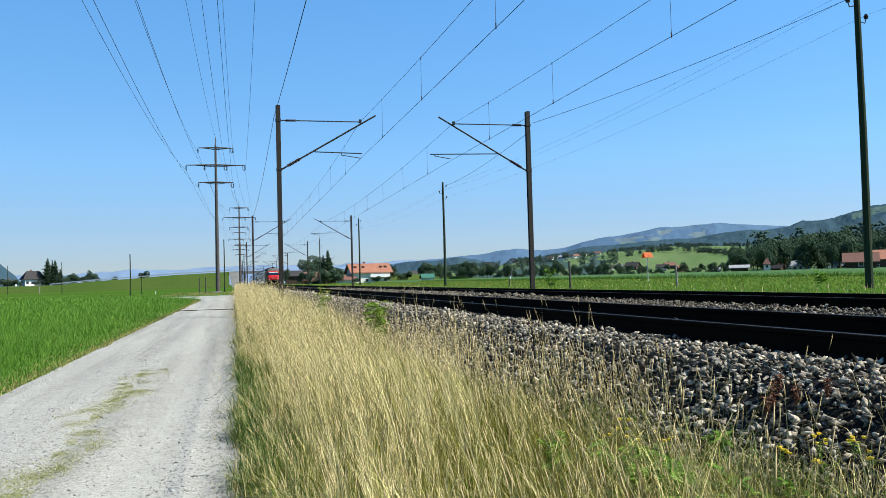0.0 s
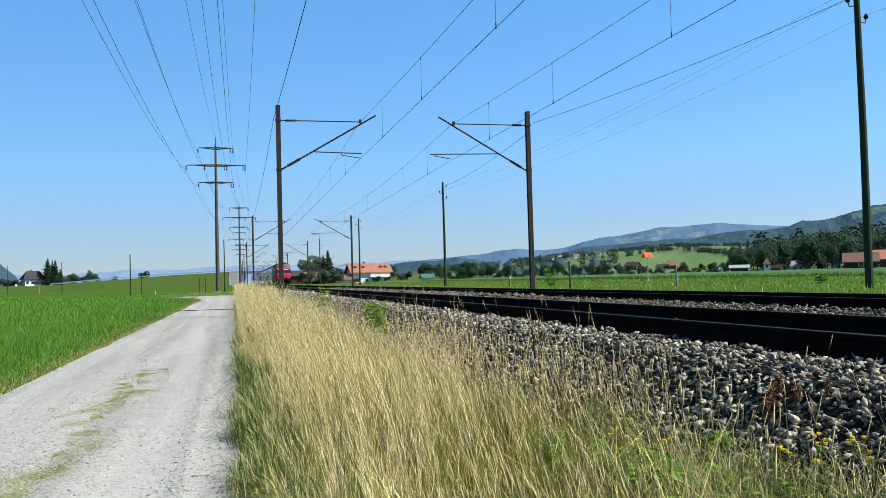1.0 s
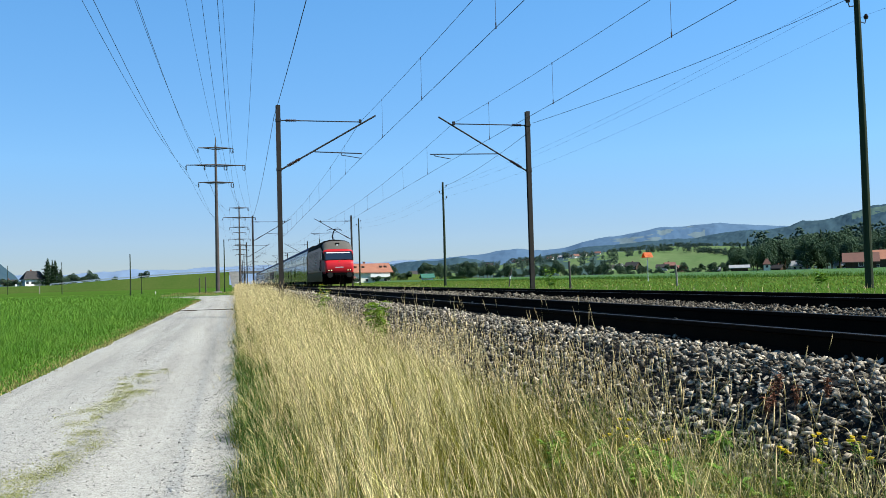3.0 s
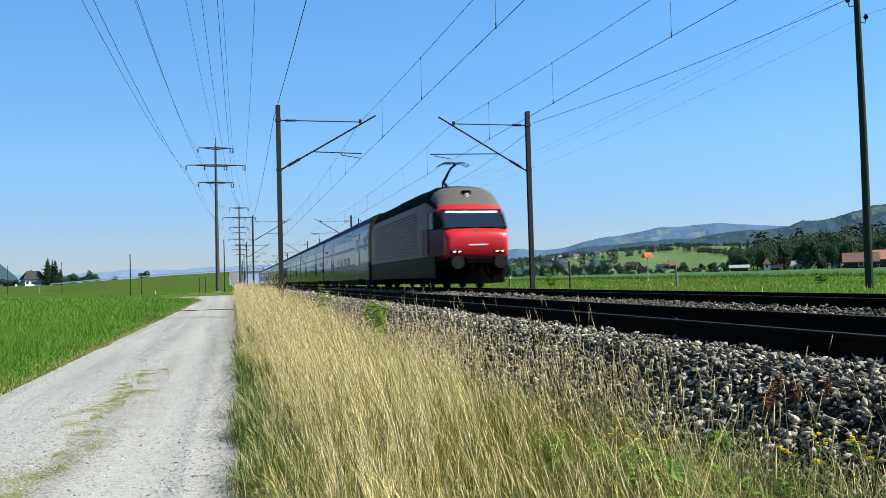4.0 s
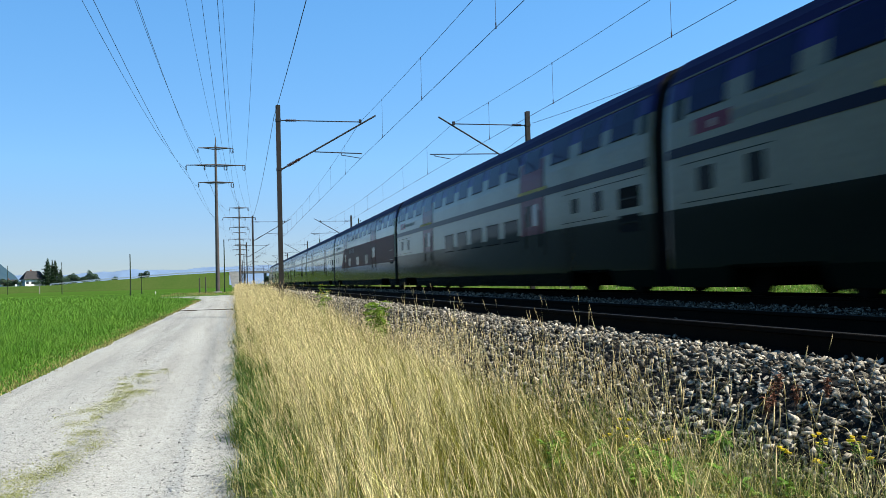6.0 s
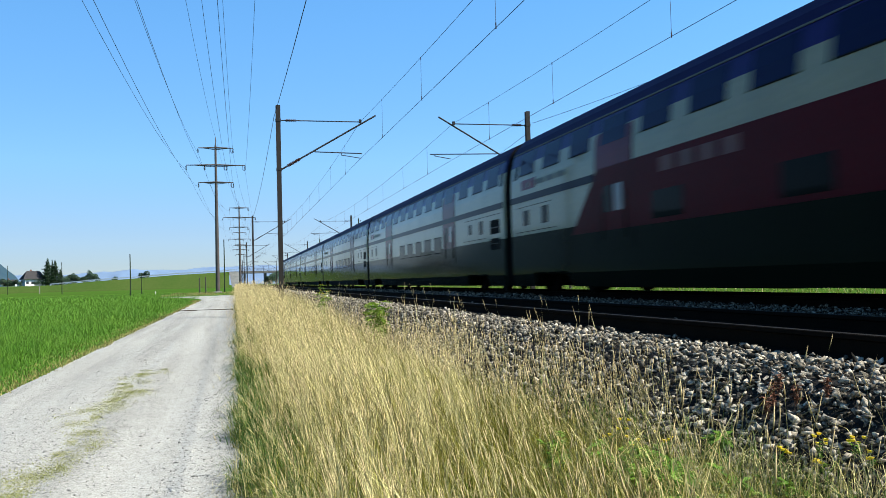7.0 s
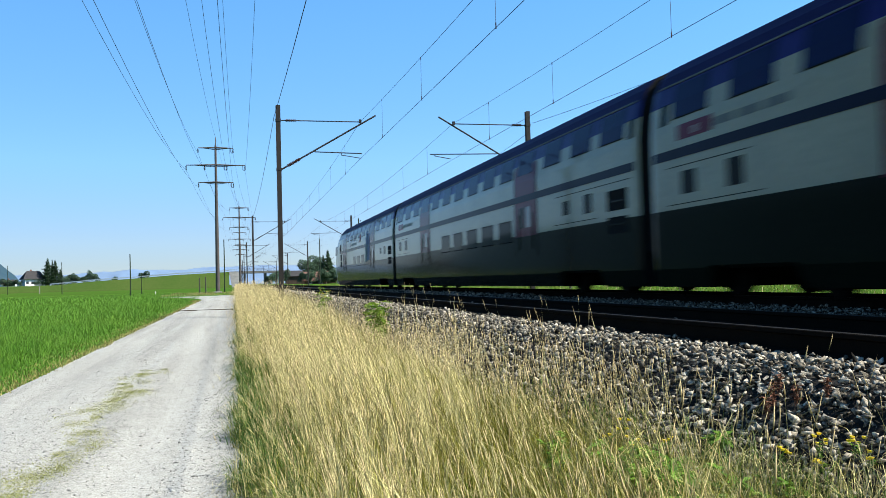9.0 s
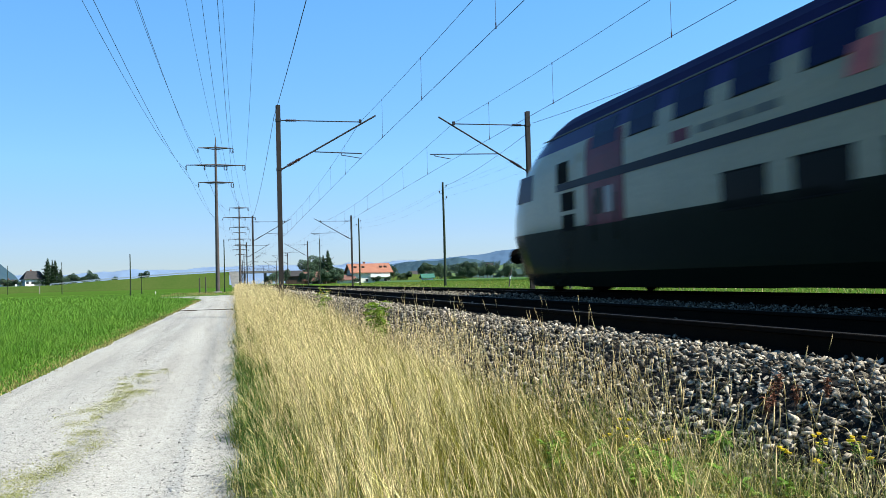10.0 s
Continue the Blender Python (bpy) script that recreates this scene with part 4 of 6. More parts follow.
    for y in (3.30, 3.70):
        part("collector_strip", tubes(((-0.45, y, 5.46), (0.45, y, 5.46), 0.024), ((-0.45, y, 5.46), (-0.70, y, 5.32), 0.022), ((0.45, y, 5.46), (0.70, y, 5.32), 0.022), ((0.05, 3.5, 5.40), (0, y, 5.46), 0.025)), M["under"], arm)
    for s in (-0.45, 0.45):
        for y in (4.1, 5.4):
            part("insulator", tubes(((s, y, 4.26), (s, y, 4.42), 0.07, 0.05)), M["porcelain"], arm)
    return thing


loco = locomotive()
KINDS = ["luggage", "first", "first", "restaurant", "plain", "plain", "plain", "plain", "driving"]
LABELS = {"luggage": "grey double-deck coach with a luggage compartment and sliding door", "first": "grey double-deck coach with red doors and a yellow first-class line",
          "restaurant": "double-deck restaurant coach with a red lower side", "plain": "light grey double-deck coach with blue windows and red doors",
          "driving": "double-deck driving coach with a sloping cab nose"}
train = [loco]
for kind in KINDS:
    train.append(next((copy_thing(t, Matrix()) for t, k in zip(train[1:], KINDS) if k == kind), None) or coach(kind, LABELS[kind]))


def train_rows(start):
    """Even travel towards the camera along the second track; start is the vehicle's front at 0 s."""
    return [(t, pose(FAR, start - SPEED * t, RAIL)) for t in (0.0, 2.5, 5.0, 7.5, 10.0)]


# ---- overhead line ----
def catenary_mast(at, side, label):
    """A steel mast with a bracket over its track; side 1 reaches to +x, -1 to -x."""
    thing = empty("catenary_mast", at)
    tagged(thing, label, "catenary mast", "masts of the overhead line")
    z0 = RAIL - 0.35 - at[2]
    top = 8.45 - at[2]
    part("post", boxes((-0.09, 0.09, -0.09, -0.075, z0, top), (-0.09, 0.09, 0.075, 0.09, z0, top), (-0.008, 0.008, -0.075, 0.075, z0, top)), M["mast"], thing, "dark brown wide-flange steel post")
    part("foundation", boxes((-0.35, 0.35, -0.35, 0.35, -0.3, z0 + 0.04), bevel=0.03), M["concrete"], thing)
    h = lambda z: z - at[2]
    s = side
    tie = part("tie_rod", tubes(((s * 0.12, 0, h(7.85)), (s * 3.35, 0, h(7.85)), 0.022)), M["mast"], thing)
    part("insulator", tubes(*[((s * (0.30 + 0.07 * k), 0, h(7.85)), (s * (0.34 + 0.07 * k), 0, h(7.85)), 0.06, 0.05) for k in range(6)]), M["porcelain"], tie)
    strut = part("bracket_tube", tubes(((s * 0.10, 0, h(5.88)), (s * 3.95, 0, h(8.13)), 0.034)), M["mast"], thing, "slanting bracket tube")
    d = Vector((s * 3.85, 0, 2.25)).normalized()
    a = Vector((s * 0.10, 0, h(5.88)))
    part("insulator", tubes(*[(a + d * (0.30 + 0.07 * k), a + d * (0.345 + 0.07 * k), 0.07, 0.055) for k in range(8)]), M["porcelain"], strut)
    part("steady_tube", tubes(((s * 1.42, 0, h(6.60)), (s * 3.35 if s > 0 else s * 4.35, 0, h(6.55)), 0.022)), M["mast"], thing)
    x0, x1 = (2.5, 3.28) if s > 0 else (4.15, 3.45)
    part("registration_arm", tubes(((s * x0, 0, h(6.56)), (s * x0, 0, h(6.48)), 0.015), ((s * x0, 0, h(6.48)), (s * x1, 0, h(6.36)), 0.016)), M["mast"], thing)
    part("clamp", boxes((s * 3.30 - 0.05, s * 3.30 + 0.05, -0.05, 0.05, h(7.80), h(7.95))), M["mast"], thing)
    part("fixing_plate", boxes((-0.105, 0.105, -0.105, 0.105, h(7.80), h(7.90)), (-0.105, 0.105, -0.105, 0.105, h(5.83), h(5.93))), M["mast"], thing)
    return thing


MASTS = [-22.1, 33.4, 89.0, 144.4, 200, 255.5, 311, 366]
LEFT_X = [1.66, 1.80, 1.95, 2.10, 2.25, 2.4, 2.5, 2.6]
first_left = catenary_mast((LEFT_X[1], MASTS[1], 0.06), 1, "brown steel overhead-line mast in tall dry grass")
first_right = catenary_mast((12.36, MASTS[1], 0.66), -1, "brown steel overhead-line mast at the field edge")
for y, x in zip(MASTS, LEFT_X):
    if y != MASTS[1]:
        copy_thing(first_left, pose(x, y, 0.06))
        copy_thing(first_right, pose(12.36, y, 0.66))


def overhead_wire(xs, label):
    """Carrying rope, contact wire and droppers over one track; xs is the zigzag at each mast."""
    thing = tagged(empty("overhead_line"), label, "overhead line", "overhead lines")
    for k in range(len(MASTS) - 1):
        y0, y1 = MASTS[k], MASTS[k + 1]
        rope_pts = sagging((xs[k], y0, 7.85), (xs[k + 1], y1, 7.85), 0.5, 12)
        con_pts = [Vector((xs[k], y0, 6.36)), Vector((xs[k + 1], y1, 6.36))]
        part("carrying_rope", line(bmesh.new(), rope_pts, 0.006), M["copper"], thing)
        part("contact_wire", line(bmesh.new(), con_pts, 0.007), M["copper"], thing)
        for f in (0.09, 0.2, 0.32, 0.44, 0.56, 0.68, 0.8, 0.91) if k < 4 else ():
            low = con_pts[0].lerp(con_pts[1], f)
            high = Vector(con_pts[0]).lerp(con_pts[1], f)
            high.z = 7.85 - 4 * 0.5 * f * (1 - f)
            part("dropper", tubes((low, high, 0.005), (low - Vector((0, 0, 0.03)), low + Vector((0, 0, 0.10)), 0.014), (high - Vector((0, 0, 0.05)), high + Vector((0, 0, 0.02)), 0.014), sides=4), M["copper"], thing)


overhead_wire([5.35, 5.10, 5.25, 5.0, 5.2, 5.0, 5.2, 5.0], "copper contact wire and carrying rope over the near track")
overhead_wire([9.25, 9.02, 9.45, 9.1, 9.5, 9.1, 9.5, 9.1], "copper contact wire and carrying rope over the second track")


def wire(name, spans, label, category, radius=0.009, material="wire", group=""):
    bm = bmesh.new()
    for a, b, sag in spans:
        line(bm, sagging(a, b, sag, 14), radius)
    return tagged(part(name, bm, M[material]), label, category, group)


wire("feeder_wire", [((x0 - 0.16, y0, 7.98), (x1 - 0.16, y1, 7.98), 0.7) for x0, x1, y0, y1 in zip(LEFT_X, LEFT_X[1:], MASTS, MASTS[1:])], "dark feeder wire along the mast tops", "wire", 0.011)
wire("feeder_wire", [((12.60, 33.4, 7.95), (19.07, 22.0, 9.88), 0.16), ((12.50, 33.4, 7.62), (19.45, 75.0, 10.1), 0.25)], "dark feeder wire from the mast to the telephone poles", "wire", 0.009)


# ---- power line along the path ----
ARMS = [(23.84, 2.78), (21.0, 4.66), (18.15, 2.77)]


def power_pylon(at):
    thing = empty("power_pylon", at)
    tagged(thing, "tall slender brown steel pylon with three cross-arms", "pylon", "pylons of the power line")
    bm = tubes(((0, 0, -0.4), (0, 0, 12.0), 0.36, 0.28), ((0, 0, 12.0), (0, 0, 24.2), 0.28, 0.17), ((0, 0, 24.2), (0, 0, 25.6), 0.10, 0.06), sides=12)
    part("shaft", bm, M["pylon"], thing)
    part("foundation", boxes((-0.6, 0.6, -0.6, 0.6, -0.3, 0.25), bevel=0.05), M["concrete"], thing)
    for z, reach in ARMS:
        bm = bmesh.new()
        for s in (-1, 1):
            tube(bm, (s * 0.1, -0.14, z), (s * reach, 0, z - 0.05), 0.14, 0.07, sides=6)
            tube(bm, (s * 0.1, 0.14, z - 0.28), (s * reach * 0.7, 0, z - 0.08), 0.07, 0.05, sides=6)
        arm = part("cross_arm", bm, M["pylon"], thing)
        tips = [-reach, reach] + ([1.75, -1.75] if reach > 3 else [])
        for x in tips:
            rows = [((x, 0, z - 0.05), (x, 0, z - 0.25), 0.03)] + [((x, 0, z - 0.25 - 0.1 * k), (x, 0, z - 0.31 - 0.1 * k), 0.12, 0.09) for k in range(6)]
            if x > 0:
                rows += [((x - 0.35, 0, z - 0.05), (x - 0.35, 0, z - 0.80), 0.05), ((x - 0.35, 0, z - 0.80), (x, 0, z - 0.86), 0.05)]
            part("insulator", tubes(*rows), M["porcelain"], arm)
    return thing


PYLONS = [(-3.65, -10.0), (-2.65, 140.0), (1.65, 250.0), (2.4, 370.0), (3.6, 480.0)]
first_pylon = power_pylon((PYLONS[1][0], PYLONS[1][1], 0))
for x, y in PYLONS[:1] + PYLONS[2:]:
    copy_thing(first_pylon, pose(x, y, 0))
TIPS = [(s * reach, z - 0.85) for z, reach in ARMS for s in (-1, 1)] + [(1.75, 20.15), (-1.75, 20.15), (0, 25.6)]
for x, z in TIPS:
    wire("power_line_wire", [((a[0] + x, a[1], z), (b[0] + x, b[1], z), 3.0 if k == 0 else 2.4) for k, (a, b) in enumerate(zip(PYLONS, PYLONS[1:]))],
         "dark power-line conductor high over the path", "wire", 0.016, group="conductors of the power line")


# ---- wooden poles ----
def wooden_pole(at, height, label, hooks=True, radius=0.125):
    thing = empty("wooden_pole", at)
    tagged(thing, label, "pole", "poles of the telephone line" if hooks else "poles in the fields")
    bm = tubes(((0, 0, -0.3), (0.03, 0, height * 0.5), radius, radius * 0.87), ((0.03, 0, height * 0.5), (0, 0, height), radius * 0.87, radius * 0.70), sides=12)
    part("shaft", bm, M["pole"], thing)
    if hooks:
        for k, (s, z) in enumerate(((1, height - 1.45), (-1, height - 0.95), (1, height - 0.38))):
            hook = part("hook", tubes(((s * 0.1, 0, z - 0.12), (s * 0.28, 0, z - 0.16), 0.016), ((s * 0.28, 0, z - 0.16), (s * 0.33, 0, z - 0.02), 0.016)), M["mast"], thing)
            part("insulator", tubes(((s * 0.33, 0, z - 0.02), (s * 0.33, 0, z + 0.06), 0.06, 0.075), ((s * 0.33, 0, z + 0.06), (s * 0.33, 0, z + 0.14), 0.06, 0.035)), M["porcelain"], hook)
    return thing


TELE = [(19.4, 22.0, 0.70, 10.05), (19.12, 75.0, 0.70, 9.70), (17.75, 120.0, 0.70, 9.8), (17.0, 170.0, 0.6, 9.6)]
for x, y, z, h in TELE:
    wooden_pole((x, y, z), h, "dark tarred telephone pole with hooked insulators")
for dx, dz in ((0.33, -1.35), (-0.33, -0.85), (0.33, -0.28)):
    spans = [((a[0] + dx, a[1], a[2] + a[3] + dz), (b[0] + dx, b[1], b[2] + b[3] + dz), 0.6) for a, b in zip(TELE, TELE[1:])]
    spans.append(((19.4 + dx, 22, 10.75 + dz), (20.2 + dx, -25, 10.8 + dz), 0.5))
    wire("telephone_wire", spans, "thin telephone wire between wooden poles", "wire", 0.0035, group="telephone wires")
for x, y, h in ((-16.1, 140, 6.6), (-43.0, 230, 8.2), (-69.0, 285, 9.0), (-1.6, 141.5, 8.8), (-17.0, 165, 3.9)):
    wooden_pole((x, y, 0), h, "thin dark wooden pole in the meadow", False, 0.11 if h > 4 else 0.07)
for x, y, h in ((17.6, 205, 7.8), (14.2, 255, 7.4)):
    wooden_pole((x, y, 0.5), h, "thin dark pole beside the tracks", False, 0.13)


# ---- road ramp and bridge ----
RAMP = [(-230, 2.2), (-120, 2.5), (-92, 2.6), (-78, 2.95), (-60, 4.35), (-43, 5.15), (-26.5, 6.25), (-9.2, 6.8), (-4.5, 7.0), (-2.4, 7.1)]


def embankment(name, xs, hs, label, near=392, far=400):
    bm = bmesh.new()
    rings = []
    for x, h in zip(xs, hs):
        rings.append([bm.verts.new(p) for p in ((x, near - 0.5 - h * 1.6, -0.1), (x, near, h), (x, far, h), (x, far + 0.5 + h * 1.6, -0.1))])
    for a, b in zip(rings, rings[1:]):
        for k in range(3):
            bm.faces.new((a[k], b[k], b[k + 1], a[k + 1]))
    bm.faces.new(rings[0])
    bm.faces.new(rings[-1])
    bmesh.ops.recalc_face_normals(bm, faces=bm.faces[:])
    return tagged(part(name, bm, M["bank"]), label, "embankment", kind="structure")


embankment("embankment", [p[0] for p in RAMP], [p[1] for p in RAMP], "grassy road embankment rising to a bridge")
embankment("embankment", [-230, -120, -70, -50, -30, -12], [2.3, 2.9, 3.2, 3.9, 4.2, 4.0], "level grassy ground behind the raised road", 401.5, 470)
embankment("embankment", [24.0, 45.0, 80.0, 130.0], [6.9, 6.2, 4.2, 0.4], "grassy road embankment behind the trees")


def guard_rail():
    thing = tagged(empty("guard_rail"), "galvanised guard rail along the raised road", "guard rail")
    for a, b in zip(RAMP[3:], RAMP[4:]):
        bm = bmesh.new()
        v = [bm.verts.new((x, y, z + dz)) for (x, z), dz in ((a, 0.45), (b, 0.45), (b, 0.85), (a, 0.85)) for y in (392.0, 392.1)]
        for ids in ((0, 2, 4, 6), (1, 3, 5, 7), (0, 1, 3, 2), (4, 5, 7, 6), (0, 1, 7, 6), (2, 3, 5, 4)):
            bm.faces.new([v[i] for i in ids])
        bmesh.ops.recalc_face_normals(bm, faces=bm.faces[:])
        part("rail_beam", bm, M["zinc"], thing)
    for k in range(15):
        x = -78 + 4.9 * k
        z = float(np.interp(x, [p[0] for p in RAMP], [p[1] for p in RAMP]))
        part("rail_post", boxes((x - 0.08, x + 0.08, 392.12, 392.25, z - 0.2, z + 0.8)), M["zinc"], thing)


guard_rail()


def road_bridge():
    thing = tagged(empty("road_bridge"), "grey concrete road bridge over the railway", "bridge")
    part("deck", boxes((-2.4, 25.0, 391.5, 400.5, 6.2, 7.25), bevel=0.05), M["old_concrete"], thing)
    for x in (4.6, 14.0, 21.5):
        part("pier", boxes((x - 0.5, x + 0.5, 392.5, 399.5, -0.2, 6.2), bevel=0.06), M["old_concrete"], thing)
    bm = bmesh.new()
    v = [bm.verts.new(p) for p in ((-1.0, 379.8, -0.2), (3.0, 379.8, -0.2), (3.0, 391.0, 6.9), (-2.4, 391.0, 6.9), (-1.0, 381.5, -0.3), (3.0, 381.5, -0.3), (3.0, 391.45, 6.6), (-2.4, 391.45, 6.6))]
    for ids in ((0, 1, 2, 3), (4, 5, 6, 7), (0, 1, 5, 4), (1, 2, 6, 5), (2, 3, 7, 6), (3, 0, 4, 7)):
        bm.faces.new([v[i] for i in ids])
    bmesh.ops.recalc_face_normals(bm, faces=bm.faces[:])
    part("wing_wall", bm, M["old_concrete"], thing)
    part("railing", boxes((-2.4, 25.0, 391.6, 391.7, 8.15, 8.25), (-2.4, 25.0, 391.6, 391.7, 7.75, 7.82), *[(-2.4 + 1.5 * k, -2.3 + 1.5 * k, 391.6, 391.7, 7.2, 8.2) for k in range(19)]), M["zinc"], thing)


road_bridge()


# ---- houses ----
def house(name, at, turn, size, eaves, ridge, wall, roof, label, overhang=0.7, storeys=2, balcony=False, chimney=True, windows=4, hip=0.0, base=None):
    """A gabled house: size across (x) and deep (y), its ridge along x."""
    thing = empty(name, at, turn)
    tagged(thing, label, "house" if name != "barn" else "barn")
    w, d = size[0] / 2, size[1] / 2
    bm = bmesh.new()
    ends = []
    for x in (-w, w):
        ends.append([bm.verts.new(p) for p in ((x, -d, -0.5), (x, d, -0.5), (x, d, eaves), (x * (1 - hip), 0, ridge - 0.15), (x, -d, eaves))])
    a, b = ends
    bm.faces.new(a)
    bm.faces.new(b[::-1])
    for k in range(5):
        bm.faces.new((a[k], b[k], b[(k + 1) % 5], a[(k + 1) % 5]))
    bmesh.ops.recalc_face_normals(bm, faces=bm.faces[:])
    walls = part("wall", bm, M[wall], thing)
    o = overhang
    drop = o * (ridge - eaves) / d
    for s in (-1, 1):
        bm = bmesh.new()
        pts = [(-w - o, s * (d + o), eaves - drop), (w + o, s * (d + o), eaves - drop), ((w + o) * (1 - hip), 0, ridge), (-(w + o) * (1 - hip), 0, ridge)]
        v = [bm.verts.new(p) for p in pts] + [bm.verts.new((x, y, z + 0.22)) for x, y, z in pts]
        for ids in ((0, 1, 2, 3), (4, 5, 6, 7), (0, 1, 5, 4), (1, 2, 6, 5), (2, 3, 7, 6), (3, 0, 4, 7)):
            bm.faces.new([v[i] for i in ids])
        bmesh.ops.recalc_face_normals(bm, faces=bm.faces[:])
        part("roof", bm, M[roof], thing)
    if hip:
        for s in (-1, 1):
            bm = bmesh.new()
            v = [bm.verts.new(p) for p in ((s * (w + o), -d - o, eaves - drop), (s * (w + o), d + o, eaves - drop), (s * (w + o) * (1 - hip), 0, ridge + 0.2))]
            bm.faces.new(v)
            bmesh.ops.solidify(bm, geom=bm.faces[:], thickness=0.15)
            part("hip_roof", bm, M[roof], thing)
    for st in range(storeys):
        z = 0.9 + 2.6 * st
        if z + 1.3 > eaves:
            break
        for k in range(windows):
            x = -w + (k + 0.5) * 2 * w / windows
            win = part("window", boxes((x - 0.65, x + 0.65, -d - 0.04, -d + 0.05, z, z + 1.3)), M["white"], thing)
            part("pane", boxes((x - 0.52, x + 0.52, -d - 0.06, -d, z + 0.12, z + 1.18)), M["pane"], win)
    if balcony:
        part("balcony", boxes((-w * 0.1, w * 0.95, -d - 1.3, -d, 2.5, 2.65), (-w * 0.1, w * 0.95, -d - 1.3, -d - 1.2, 2.65, 3.6)), M["white"], thing, "white balcony front")
    if chimney:
        part("chimney", boxes((-w * 0.25, -w * 0.25 + 0.7, 0.6, 1.3, ridge - 1.0, ridge + 0.9)), M["rooftile_old"], thing)
    return thing


farm = house("farmhouse", (45.9, 290, 0), 4, (13.4, 10), 4.5, 7.2, "plaster", "rooftile", "farmhouse with an orange tiled roof and white balcony", 0.9, 1, True, True, 4)
for x in (-5.2, -2.4, 3.9, 5.6):
    part("dormer", boxes((x - 0.4, x + 0.4, -3.0, -1.2, 5.5, 6.5), bevel=0.04), M["boards"], farm)
house("shed", (37.3, 285, 0), 4, (5.4, 5), 1.9, 3.2, "plaster", "rooftile_old", "low shed with a reddish roof beside the farmhouse", 0.5, 1, False, False, 2)
house("shed", (26.3, 278, 0), -8, (7.0, 7), 2.2, 4.6, "boards", "rooftile_old", "low wooden shed with a sloping red roof", 0.7, 1, False, False, 2)
house("barn", (33.5, 380, 0), 0, (22, 9), 4.5, 6.6, "boards", "roof_dark", "dark wooden barn behind the trees", 0.8, 1, False, False, 1)
house("villa", (-89.2, 412, 3.0), 24, (8.2, 7.6), 3.7, 6.7, "white", "roof_dark", "white house with a dark hipped roof beside tall spruces", 0.8, 1, False, True, 4, hip=0.45)
house("villa", (-103.5, 430, 2.4), 6, (6, 6), 2.2, 3.8, "white", "roof_dark", "small white house half hidden by shrubs", 0.7, 1, False, True, 2)
house("barn", (170.3, 196, 0.7), -40, (7.6, 5.5), 2.6, 4.6, "boards", "rooftile_old", "long dark wooden barn with a red tiled roof", 0.9, 1, False, False, 1)
house("barn", (201.5, 300, 1.2), -33, (6.5, 5), 1.4, 2.3, "boards", "roof_grey", "long low barn with a pale grey roof", 0.9, 1, False, False, 1)
house("chapel", (214.5, 300, 1.2), -36, (2.6, 2.6), 2.8, 4.6, "plaster", "rooftile_old", "small cream tower house with a steep red roof", 0.4, 1, False, False, 1, hip=0.8)


def slope_z(x, y):
    r, a = math.hypot(x, y), math.degrees(math.atan2(x, y))
    s = (r / 1150 - 0.40) / 0.85
    h = float(np.interp(a, [9, 12, 16, 20, 24, 27, 30, 33, 36, 40, 46, 60], [3, 10, 15, 20, 26, 31, 33, 32, 30, 34, 44, 40]))
    return h * math.sin(max(0.0, min(1.0, s / 0.72)) * math.pi / 2) ** 1.3 + 0.2 if s > 0 else ground_height(x)


# azimuth from the tracks, distance, width, wall, roof
VILLAGE = [(19.2, 930, 9, "plaster", "roof_dark"), (19.9, 890, 8, "white", "rooftile_old"), (20.3, 950, 9, "plaster", "rooftile_old"), (20.9, 915, 8, "white", "roof_dark"),
           (21.6, 940, 9, "plaster", "rooftile_old"), (22.3, 905, 9, "white", "roof_grey"), (22.8, 960, 8, "plaster", "roof_dark"), (23.3, 900, 9, "white", "rooftile_old"), (23.9, 945, 9, "white", "roof_dark"),
           (24.8, 930, 8, "plaster", "rooftile_old"), (17.4, 860, 8, "plaster", "roof_dark"), (25.6, 560, 5, "plaster", "roof_dark"), (26.2, 575, 4.5, "plaster", "roof_grey"),
           (29.0, 520, 6, "plaster", "roof_dark"), (29.5, 545, 6, "boards", "rooftile_old"), (30.2, 505, 5.5, "boards", "rooftile_old"), (27.1, 540, 8, "boards", "roof_dark"), (32.4, 470, 4.5, "boards", "roof_grey"), (42.3, 402, 13, "boards", "rooftile"),
           (36.9, 560, 7, "white", "rooftile"), (36.2, 430, 5, "boards", "roof_dark"), (37.6, 450, 8, "white", "roof_grey"), (39.3, 880, 14, "white", "roof_grey"), (41.6, 700, 14, "white", "roof_dark"),
           (42.3, 650, 13, "plaster", "roof_grey"), (42.2, 520, 11, "plaster", "rooftile"), (39.9, 455, 7, "white", "roof_grey"), (12.3, 520, 9, "plaster", "roof_dark"), (13.0, 500, 8, "boards", "roof_grey")]
for k, (a, r, s, wall, roof) in enumerate(VILLAGE):
    x, y = r * math.sin(radians(a)), r * math.cos(radians(a))
    s = s * 0.72 if r > 850 else s
    tagged(house("village_house", (x, y, slope_z(x, y)), -a + 23 * (k % 4) - 30, (s, s * 0.8), s * 0.34, s * 0.62, wall, roof,
                 {"white": "white village house", "plaster": "cream plastered village house", "boards": "brown boarded house"}[wall]
                 + {"rooftile": " with an orange tiled roof", "rooftile_old": " with a dull red roof", "roof_dark": " with a dark tiled roof", "roof_grey": " with a pale grey roof"}[roof],
                 0.6, 2, False, k % 2 == 0, 3), group="houses of the village")
house("pavilion", (64.9, 280, 0.5), 0, (3.6, 3.2), 1.5, 2.5, "white", "tent", "small garden pavilion with a green roof", 0.6, 1, False, False, 1)


